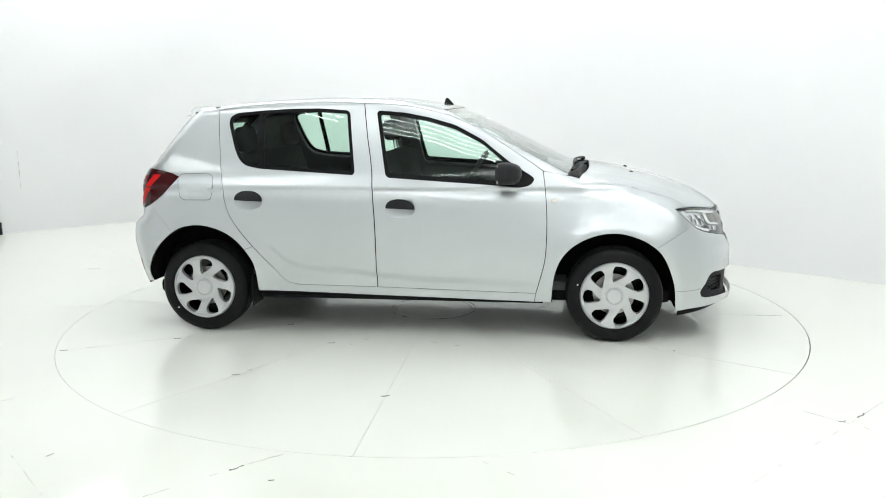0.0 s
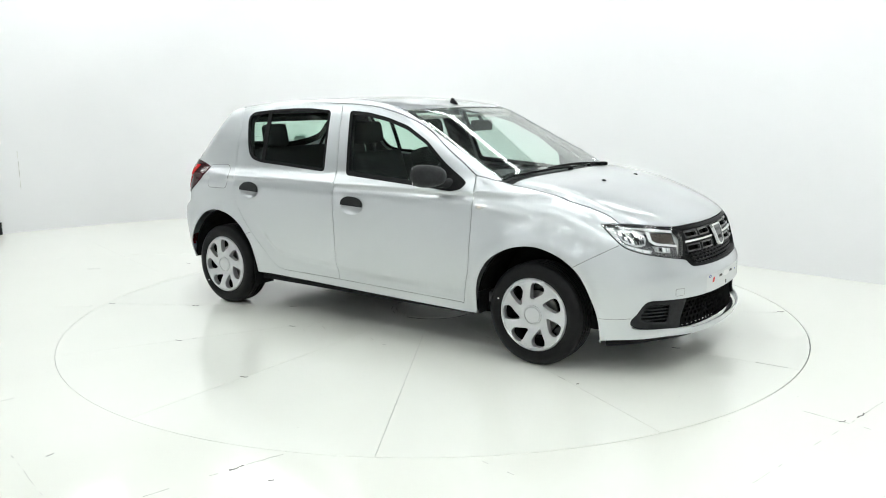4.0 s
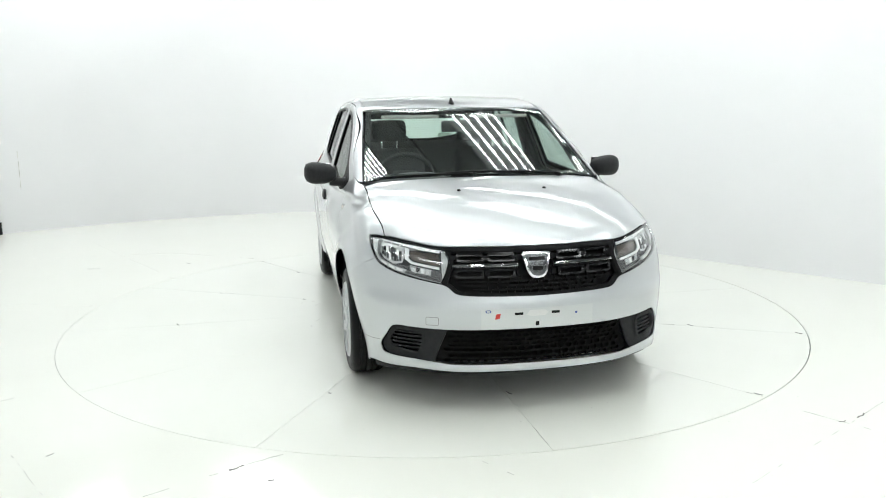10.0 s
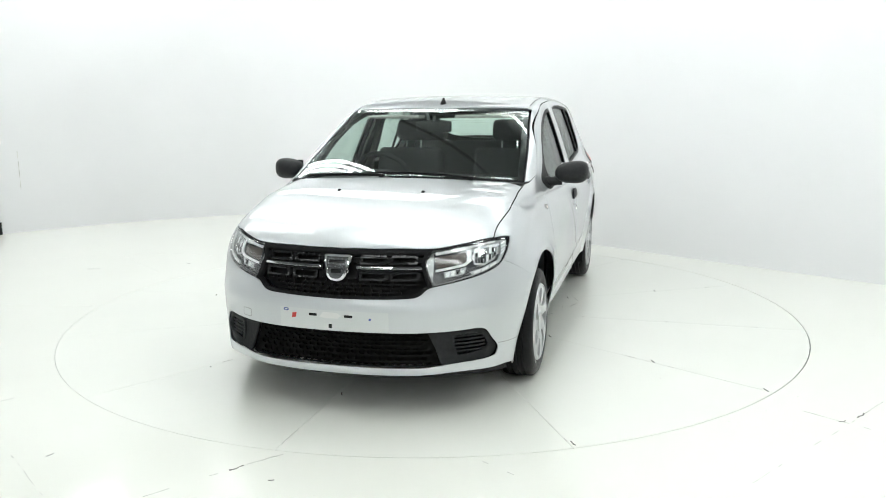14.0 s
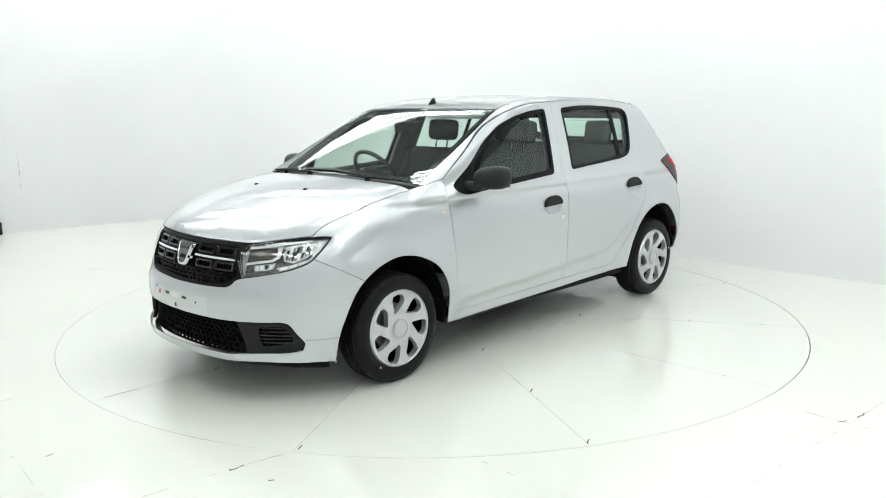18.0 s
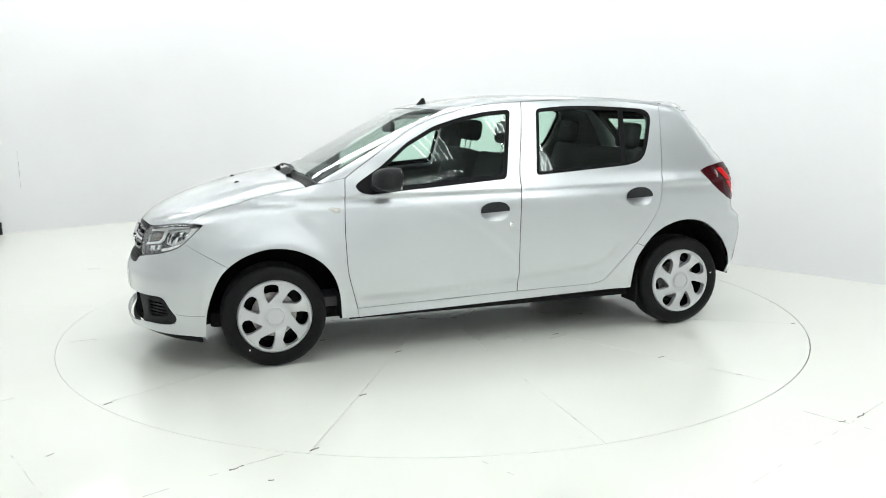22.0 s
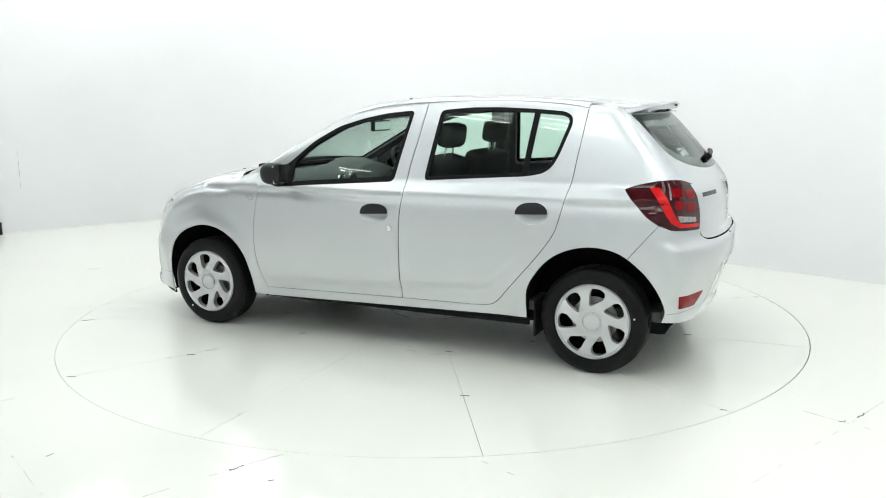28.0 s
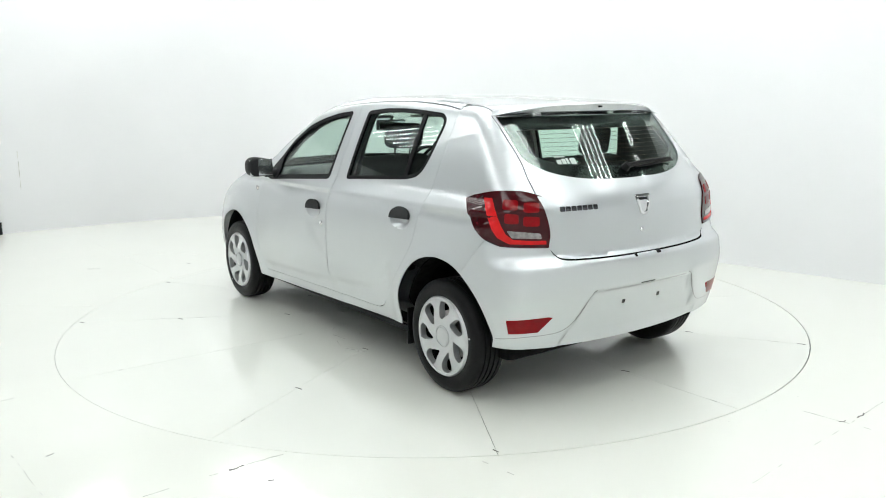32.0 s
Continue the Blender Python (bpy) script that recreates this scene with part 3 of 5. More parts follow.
    tail_loop = [tl_top, tl_front, line("tail", [(s * arcR(-1.715, 0.79), 0.820), (s * TL_LOW[0][0], TL_LOW[0][1])], smooth=False), tl_low, tl_in]
    panel("tail_lamp", DARKRED, car, "tail", tail_loop, "dark red wrap-round tail lamp", gap=0.002, depth=-0.006, thick=0.02, h=0.02)

    # inner shell behind the joints of roof and rear corner
    for band in ([(0.14, 0.545), (-1.47, 0.53), (-1.47, 0.60), (-0.9, 0.612), (0.14, 0.612)],):
        q = np.array([(x, s * y) for x, y in band])
        panel("inner_shell", SILVER, car, "top", [lay("top", resample(q, 0.04))], gap=0, depth=0.009, thick=0.004, h=0.04)
    q = [(-1.27, 1.43), (-1.31, 1.15), (-1.52, 1.03), (-1.60, 1.05), (-1.735, 1.10), (-1.70, 1.17), (-1.48, 1.385), (-1.40, 1.425)]
    panel("inner_shell", SILVER, car, sp, [line(sp, q, smooth=False)], gap=0, depth=0.010, thick=0.004, h=0.04)
# bumpers
seam_l, seam_r = line("side_l", FB_SEAM), line("side_r", FB_SEAM)
hl_low_l = line("nose", HL_LOW)
ih = int(np.argmin(np.linalg.norm(hl_low_l - seam_l[-1], axis=1)))
arch_f_l = line("side_l", ARCH_F)
ia = int(np.argmin(np.linalg.norm(arch_f_l - seam_l[0], axis=1)))
gr_low_l = line("nose", GR_LOW)
half = np.vstack([arch_f_l[:ia + 1], seam_l, hl_low_l[ih:], gr_low_l])
FB_LOW = [(arcF(1.575, 0.78), 0.186), (arcF(1.75, 0.70), 0.204), (0.537, 0.213), (0.369, 0.204), (0.18, 0.203), (0.0, 0.203)]
fb_low_l = line("nose", FB_LOW)
intake_l = line("front", INTAKE, 4)
intake_loop = np.vstack([intake_l, fwd(mirror(intake_l))])
fbumper = panel("front_bumper", SILVER, car, "nose", [half, fwd(mirror(half)), mirror(fb_low_l), fwd(fb_low_l)], holes=[[intake_loop]], h=0.022, gap=0.0010)

arch_r_l = line("side_l", ARCH_R)
rb_seam_l = line("side_l", RB_SEAM)
ja = int(np.argmin(np.linalg.norm(arch_r_l - rb_seam_l[0], axis=1)))
tl_low_l = line("tail", TL_LOW)
gate_low_l = line("rear", GATE_LOW)
RB_LOW = [(arcR(-1.74, 0.77), 0.315), (arcR(-1.85, 0.66), 0.300), (arcR(-1.93, 0.45), 0.291), (arcR(-1.96, 0.2), 0.287), (0.0, 0.286)]
rb_low_l = line("tail", RB_LOW)
half = np.vstack([arch_r_l[ja:][::-1], rb_seam_l, tl_low_l, gate_low_l])
rbumper = panel("rear_bumper", SILVER, car, "tail", [half, fwd(mirror(half)), mirror(rb_low_l), fwd(rb_low_l)], h=0.017, gap=0.0012)
# tailgate
gs, tin, glow = line("rear", GATE_SIDE), line("rear", TL_IN), gate_low_l
half = np.vstack([gs, fwd(tin), glow])
glass_l = line("rear", REARGLASS, 5)
glass_loop = np.vstack([glass_l, fwd(mirror(glass_l))])
gate = panel("tailgate", SILVER, car, "rear", [half, fwd(mirror(half))], holes=[[glass_loop]], h=0.026, gap=0.001)
gate_loop = np.vstack([half, fwd(mirror(half))])
# dark backing strip, so the gap round the tailgate looks shaded
panel("gate_edge_shade", DARK, gate, "rear", [gate_loop], "dark strip added behind the tailgate's gap as its shade", gap=-0.006, depth=0.0105, thick=0.006,
      holes=[[lay("rear", inset(resample(flat("rear", gate_loop), 0.03), 0.018))]], h=0.06, edge=0.03)
rg = panel("rear_window", GLASS, gate, "rear", [glass_loop], "tinted rear window glass", gap=-0.004, thick=0.004, depth=0.003, h=0.04)
rg.visible_shadow = False
rg_in = inset(resample(flat("rear", glass_loop), 0.02), 0.062)
panel("window_border", GLOSSBLACK, gate, "rear", [glass_loop], "black band round the rear window", gap=-0.003, thick=0.004, depth=0.009,
      holes=[[lay("rear", rg_in)]])


# ================= wheels =================
def make_wheel():
    w = new("wheel")
    w.parent = car
    R, B = AXLE_Z - 0.0005, 0.0925
    prof = [(0.198, -B + 0.012), (0.215, -B + 0.002), (0.245, -B - 0.002), (0.266, -B + 0.004), (0.281, -B + 0.016), (R - 0.002, -B + 0.028)]
    for gx in (-0.045, -0.015, 0.015, 0.045):
        prof += [(R, gx - 0.005), (R - 0.007, gx - 0.0035), (R - 0.007, gx + 0.0035), (R, gx + 0.005)]
    prof += [(R - 0.002, B - 0.028), (0.281, B - 0.016), (0.266, B - 0.004), (0.245, B + 0.002), (0.215, B - 0.002), (0.198, B - 0.012)]
    bm = lathe(prof, 72)
    tyre = part("tyre", bm, RUBBER, w, "black rubber tyre", smooth=True)
    # rim barrel
    part("rim", lathe([(0.200, B - 0.012), (0.190, B - 0.02), (0.180, 0.03), (0.175, -0.06), (0.12, -0.06), (0.05, 0.035), (0.0, 0.035)], 48),
         GLOSSBLACK, w, "black steel rim", smooth=True)
    part("brake_disc", lathe([(0.0, 0.04), (0.06, 0.04), (0.065, 0.030), (0.125, 0.030), (0.125, 0.018), (0.0, 0.018)], 40), METAL, w, smooth=True)
    # seven-spoke cover
    outer = np.array([(0.207 * math.cos(a), 0.207 * math.sin(a)) for a in np.linspace(0, 2 * math.pi, 84, endpoint=False)])
    holes = []
    for k in range(7):
        a0 = 2 * math.pi * k / 7 + radians(85)
        q = []
        for r, da in ((0.183, -11), (0.186, 0), (0.181, 10), (0.168, 15), (0.140, 16), (0.085, -15), (0.094, -20), (0.160, -15)):
            q.append((r * math.cos(a0 + radians(da)), r * math.sin(a0 + radians(da))))
        holes.append(resample(rounded(q, 0.008, 3), 0.012))
    v2, f2 = fill2d([outer] + holes, 0.016)
    r = np.hypot(v2[:, 0], v2[:, 1])
    hgt = B + 0.002 - 0.012 * np.clip((r - 0.185) / 0.022, 0, 1) ** 2 - 0.006 * np.clip(1 - r / 0.12, 0, 1) ** 2
    hgt = hgt - 0.010 * np.exp(-((r - 0.075) / 0.02) ** 2)
    front = np.stack([v2[:, 0], hgt, v2[:, 1]], 1)
    back = front - np.array([0, 0.034, 0])
    a, b, c = front[f2[0]]
    if np.cross(b - a, c - a)[1] < 0:
        f2 = f2[:, ::-1]
    vv, ff, _ = solid(front, back, f2, front, back)
    me = mesh_of("wheel_cover", vv, ff, HUBCAP)
    me.set_sharp_from_angle(angle=radians(35))
    cover = link("wheel_cover", me, w, "silver seven-spoke plastic wheel cover")
    part("centre_cap", lathe([(0.0, B + 0.004), (0.03, B + 0.0035), (0.044, B + 0.001), (0.047, B - 0.004), (0.047, B - 0.02)], 40), HUBCAP, cover,
         smooth=True)
    part("cap_ring", lathe([(0.049, B - 0.012), (0.049, B + 0.0015), (0.052, B + 0.0025), (0.055, B + 0.001), (0.056, B - 0.012)], 40), HUBCAP, cover, smooth=True)
    part("cover_lip", lathe([(0.186, B - 0.006), (0.192, B + 0.0045), (0.199, B + 0.003), (0.207, B - 0.010)], 72), HUBCAP, cover, smooth=True)
    for k in range(4):
        a = k * math.pi / 2 + 0.4
        part("wheel_bolt", lathe([(0.0, 0.052), (0.009, 0.052), (0.010, 0.035)], 6), METAL, w, m=pose(0.05 * math.cos(a), 0, 0.05 * math.sin(a)))
    part("balance_mark", lathe([(0.0, B + 0.003), (0.005, B + 0.003), (0.005, B - 0.004)], 12), WHITEPLASTIC, tyre,
         "white paint dot", m=pose(0.145, 0, -0.176))
    return w


wheel = make_wheel()
wheel.matrix_basis = pose(AXLE_F, 0.745, AXLE_Z)
copy_thing(wheel, pose(AXLE_R, 0.738, AXLE_Z) @ Matrix.Rotation(radians(-220.7), 4, "Y"))
copy_thing(wheel, pose(AXLE_F, -0.745, AXLE_Z) @ Matrix.Rotation(math.pi, 4, "Z") @ pose(0, 0, 0, 0, -67.4, 0))
copy_thing(wheel, pose(AXLE_R, -0.738, AXLE_Z) @ Matrix.Rotation(math.pi, 4, "Z") @ pose(0, 0, 0, 0, -13, 0))

# underbody and wheel housings
part("floor_pan", box_bm(3.3, 1.40, 0.09, (-0.1, 0, 0.262), 0.03), DARK, car, "dark underbody")


# ================= wheel housings and inner blocks =================
def liner(cx, s):
    bm = bmesh.new()
    rows = []
    for r in (0.395, 0.405):
        row = []
        for i in range(25):
            lo, hi = (-17, 180) if cx > 0 else (-8, 180)
            a = radians(lo + (hi - lo) * i / 24)
            out_y = 0.765 if a > 0.25 else 0.725
            x, z = cx + r * math.cos(a), 0.30 + r * 0.98 * math.sin(a)
            row.append((bm.verts.new((x, s * out_y, z)), bm.verts.new((x, s * 0.50, z))))
        rows.append(row)
    for i in range(24):
        for row in rows:
            bm.faces.new((row[i][0], row[i + 1][0], row[i + 1][1], row[i][1]))
        bm.faces.new((rows[0][i][0], rows[0][i + 1][0], rows[1][i + 1][0], rows[1][i][0]))
    bm.faces.new([v[1] for v in rows[0]])
    bmesh.ops.recalc_face_normals(bm, faces=bm.faces[:])
    part("wheel_housing", bm, DARK, car, "black wheel arch lining", smooth=True)


for s in (1, -1):
    liner(AXLE_F, s)
    liner(AXLE_R, s)
    part("mud_flap", box_bm(0.012, 0.17, 0.20, (-1.065, s * 0.735, 0.27), 0.004), BLACK, car)
    part("mud_flap", box_bm(0.012, 0.13, 0.13, (0.830, s * 0.735, 0.300), 0.004), BLACK, car)
    part("sill_flange", box_bm(1.80, 0.02, 0.030, (-0.12, s * 0.770, 0.236), 0.004), BLACK, car)
part("engine_block", box_bm(0.62, 1.0, 0.42, (1.42, 0, 0.50), 0.04), DARK, car)
part("front_axle", tube_bm([(AXLE_F, -0.68, AXLE_Z), (AXLE_F, 0.68, AXLE_Z)], 0.03, 10), DARK, car)
part("rear_axle", tube_bm([(AXLE_R, -0.68, AXLE_Z), (AXLE_R, 0.68, AXLE_Z)], 0.04, 10), DARK, car)
part("exhaust_pipe", tube_bm([(-1.55, 0.40, 0.30), (-1.78, 0.42, 0.305), (-1.86, 0.43, 0.295)], 0.019, 12), DARK, car, "short exhaust tail pipe", smooth=True)
part("silencer", box_bm(0.28, 0.50, 0.12, (-1.60, 0.20, 0.40), 0.05, 3), DARK, car)
lip = line("nose", [(arcF(1.60, 0.75), 0.184), (arcF(1.75, 0.70), 0.200), (0.537, 0.209), (0.369, 0.200), (0.18, 0.199), (0.0, 0.199)])
lip_low = line("nose", [(arcF(1.60, 0.75), 0.150), (0.537, 0.168), (0.369, 0.164), (0.0, 0.163)])
panel("front_splitter", BLACK, car, "nose", [lip, fwd(mirror(lip)), mirror(lip_low), fwd(lip_low)], "black lower lip of the bumper", depth=0.022, gap=0)

# ================= grille, intake and badge =================
gr_half = np.vstack([line("nose", GR_LOW[::-1]), line("nose", HL_IN), fwd(hood_front_l[:13])])
gr_loop = np.vstack([gr_half, fwd(mirror(gr_half))])
grille = panel("grille", BLACK, car, "front", [gr_loop], "black grille with small framed openings", gap=-0.004, depth=0.045, thick=0.02, h=0.03)
gr_in = inset(resample(flat("front", gr_loop), 0.02), 0.016)
panel("grille_frame", BLACK, grille, "front", [gr_loop], "black surround", gap=0.001, depth=0.003, thick=0.045, holes=[[lay("front", gr_in)]], h=0.03)
for s in (1, -1):
    for y0, y1, z0, z1 in ((0.105, 0.232, 0.714, 0.755), (0.252, 0.375, 0.714, 0.755), (0.108, 0.238, 0.640, 0.682), (0.256, 0.388, 0.640, 0.682)):
        q, q2 = rect(s * y0, s * y1, z0, z1, 0.010), rect(s * (y0 + 0.009), s * (y1 - 0.009), z0 + 0.009, z1 - 0.009, 0.006)
        panel("grille_opening", GLOSSBLACK, grille, "front", [lay("front", q)], gap=0, depth=0.010, thick=0.028, holes=[[lay("front", q2)]], h=0.04)
    for z in (0.735, 0.661):
        for yb in (0.088, 0.242, 0.390):
            panel("grille_rib", BLACK, grille, "front", [lay("front", rect(s * (yb - 0.008), s * (yb + 0.008), z - 0.012, z + 0.012))], gap=0, depth=0.018,
                  thick=0.028, h=0.05)
    panel("chrome_strip", CHROME, grille, "front", [lay("front", rect(s * 0.092, s * 0.402, 0.692, 0.702, 0.003))], "thin chrome strip", gap=0, depth=0.006,
          thick=0.02, h=0.05)
    panel("grille_bar", BLACK, grille, "front", [lay("front", rect(s * 0.09, s * 0.41, 0.686, 0.708))], gap=0, depth=0.014, thick=0.02, h=0.05)
for i, z in enumerate((0.566, 0.586, 0.606, 0.625)):
    wd = 0.27 + 0.04 * i
    panel("grille_slat", BLACK, grille, "front", [lay("front", resample(rect(-wd, wd, z - 0.004, z + 0.004), 0.03))], gap=0, depth=0.022, thick=0.02, h=0.1)
    for j in range(14):
        y = -wd + 2 * wd * (j + 0.5 * (i % 2) + 0.25) / 14
        panel("grille_pin", BLACK, grille, "front", [lay("front", rect(y - 0.003, y + 0.003, z, z + 0.018))], gap=0, depth=0.024, thick=0.015, h=0.1)
SHIELD = [(-0.070, 0.748), (0.066, 0.748), (0.057, 0.708), (0.042, 0.655), (0.026, 0.637), (-0.002, 0.632), (-0.030, 0.637), (-0.046, 0.655), (-0.061, 0.708)]
SHIELD_IN = inset(np.array(SHIELD), 0.009)
fbadge = panel("badge", CHROME, grille, "front", [lay("front", rounded(SHIELD, 0.012, 4))], "chrome shield-shaped emblem", gap=0, depth=-0.006, thick=0.03,
               holes=[[lay("front", rounded(SHIELD_IN, 0.008, 4))]], h=0.02, edge=0.008)
panel("badge_field", mat("badge_grey", (0.16, 0.165, 0.17), 0.22, 1.0, 0, 60, 0.15), fbadge, "front", [lay("front", rounded(SHIELD_IN, 0.008, 4))], gap=-0.001, depth=-0.004, thick=0.02, h=0.02)
panel("badge_bar", GLOSSBLACK, fbadge, "front", [lay("front", rect(-0.040, 0.036, 0.712, 0.726))], "dark bar in place of writing", gap=0, depth=-0.0055,
      thick=0.004, h=0.05)
panel("badge_slot", BLACK, fbadge, "front", [lay("front", rect(-0.026, 0.022, 0.668, 0.686, 0.004))], gap=0, depth=-0.0055, thick=0.004, h=0.05)

# lower intake: honeycomb in the middle, a plastic cheek with a slatted opening on each side
MESH = [(0.0, 0.404), (0.2, 0.404), (0.435, 0.404), (0.468, 0.33), (0.50, 0.250), (0.40, 0.239), (0.20, 0.240), (0.0, 0.241)]
CHEEK = [(0.435, 0.404), (0.50, 0.406), (0.60, 0.409), (0.645, 0.410), (0.676, 0.396), (0.700, 0.350), (0.718, 0.310), (0.715, 0.278), (0.697, 0.260),
         (0.58, 0.256), (0.50, 0.250), (0.468, 0.33)]
SLOT = [(0.548, 0.384), (0.61, 0.386), (0.655, 0.386), (0.672, 0.362), (0.690, 0.325), (0.678, 0.300), (0.61, 0.290), (0.562, 0.288), (0.548, 0.335)]
mh = line("front", MESH, smooth=False)
intake = panel("lower_intake", DARK, car, "front", [np.vstack([intake_l, fwd(mirror(intake_l))])], "black lower air intake", gap=-0.006, depth=0.075, thick=0.01, h=0.05)
hexes = []
for i in range(7):
    z = 0.260 + i * 0.0205
    for j in range(-12, 13):
        y = (j + 0.5 * (i % 2)) * 0.040
        edge_y = 0.490 - 0.42 * (z - 0.25)
        lim_z = 0.240 + 0.010 * abs(y) / 0.45
        if abs(y) + 0.02 > edge_y or z < lim_z + 0.010:
            continue
        hexes.append([lay("front", np.array([(y - 0.0175, z), (y - 0.012, z + 0.0075), (y + 0.012, z + 0.0075), (y + 0.0175, z), (y + 0.012, z - 0.0075),
                                             (y - 0.012, z - 0.0075)]))])
panel("intake_mesh", DARK, intake, "front", [np.vstack([mh, fwd(mirror(mh))])], "black honeycomb mesh", gap=-0.003, depth=0.042, thick=0.012, holes=hexes, h=0.04, edge=0.03)
for s in (1, -1):
    ck = lay("front", np.array([(s * y, z) for y, z in resample(rounded(CHEEK, 0.012, 2), 0.03)]))
    sl = lay("front", np.array([(s * y, z) for y, z in resample(rounded(SLOT, 0.014, 3), 0.02)]))
    slo = lay("front", np.array([(s * y, z) for y, z in inset(resample(rounded(SLOT, 0.014, 3), 0.02), -0.012)]))
    cheek = panel("intake_cheek", PLASTIC, intake, "front", [ck], "grey-black plastic fog lamp cover", gap=-0.002, depth=0.016, thick=0.02, holes=[[slo]], h=0.03)
    panel("slot_frame", PLASTIC, cheek, "front", [slo], gap=0, depth=0.007, thick=0.03, holes=[[sl]], h=0.03)
    panel("slot_back", DARK, cheek, "front", [sl], gap=-0.003, depth=0.045, thick=0.01, h=0.04)
    for k in range(5):
        z = 0.303 + 0.0178 * k
        panel("slat", PLASTIC, cheek, "front", [lay("front", rect(s * 0.55, s * (0.682 - 0.2 * max(0, z - 0.33)), z - 0.003, z + 0.003))], gap=0, depth=0.020, thick=0.022, h=0.05)

# fittings on the front bumper
panel("plate_film", mat("plate_film", (0.62, 0.64, 0.64), 0.34, 0.55, 0.6, 200, 0.03), fbumper, "front", [lay("front", rect(-0.282, 0.262, 0.409, 0.500))],
      "blank number plate field", gap=0, depth=-0.0018, thick=0.004, h=0.04)
for name, mt, q in (("fixing_slot", GLOSSBLACK, rect(-0.126, -0.086, 0.470, 0.482)), ("fixing_slot", GLOSSBLACK, rect(0.052, 0.092, 0.470, 0.482)),
                    ("fixing_clip", GLOSSBLACK, rect(-0.026, -0.009, 0.416, 0.436, 0.003)), ("fixing_dot", BLUEPRINT, rect(0.170, 0.181, 0.460, 0.471, 0.005)),
                    ("sticker", REDPRINT, np.array([(-0.218, 0.452), (-0.196, 0.457), (-0.192, 0.480), (-0.214, 0.476)])),
                    ("sticker", WHITEPLASTIC, np.array([(-0.072, 0.468), (-0.052, 0.492), (0.018, 0.490), (0.036, 0.478), (0.020, 0.464), (-0.040, 0.462)]))):
    panel(name, mt, fbumper, "front", [lay("front", q)], gap=0, depth=-0.0030, thick=0.004, h=0.03)
panel("sticker_ring", BLUEPRINT, fbumper, "front", [lay("front", rounded(rect(-0.262, -0.236, 0.484, 0.497), 0.006, 4))], gap=0, depth=-0.003, thick=0.003,
      holes=[[lay("front", rounded(rect(-0.257, -0.241, 0.487, 0.494), 0.003, 3))]], h=0.03)
tow = rounded(rect(-0.527, -0.470, 0.422, 0.462), 0.008, 4)
panel("tow_cover_rim", mat("groove", (0.30, 0.31, 0.31), 0.5, 0.2, 0, 60, 0.1), fbumper, "front", [lay("front", tow)], gap=0, depth=-0.0012, thick=0.003,
      holes=[[lay("front", inset(resample(tow, 0.01), 0.003))]], h=0.03)
panel("tow_cover", SILVER, fbumper, "front", [lay("front", inset(resample(tow, 0.01), 0.003))], gap=0, depth=-0.0016, thick=0.004, h=0.03)

# ================= headlamp insides =================
LAMP_TOP = ((0.0, 0.835, 0.803), (0.22, 0.753, 0.806), (0.55, 0.609, 0.793), (1.0, 0.450, 0.773))
LAMP_LOW = ((0.0, 0.785, 0.738), (0.14, 0.735, 0.694), (0.36, 0.655, 0.660), (0.68, 0.545, 0.636), (1.0, 0.425, 0.613))


def in_lamp(pts, s):
    """Places in the headlamp: from its outer to its inner end, from its top to its foot."""
    q = np.array(pts, float)
    t, l = np.array(LAMP_TOP), np.array(LAMP_LOW)
    top = np.stack([np.interp(q[:, 0], t[:, 0], t[:, k]) for k in (1, 2)], 1)
    low = np.stack([np.interp(q[:, 0], l[:, 0], l[:, k]) for k in (1, 2)], 1)
    p = top + (low - top) * q[:, 1:2]
    return lay("nose", p * np.array([s, 1]))


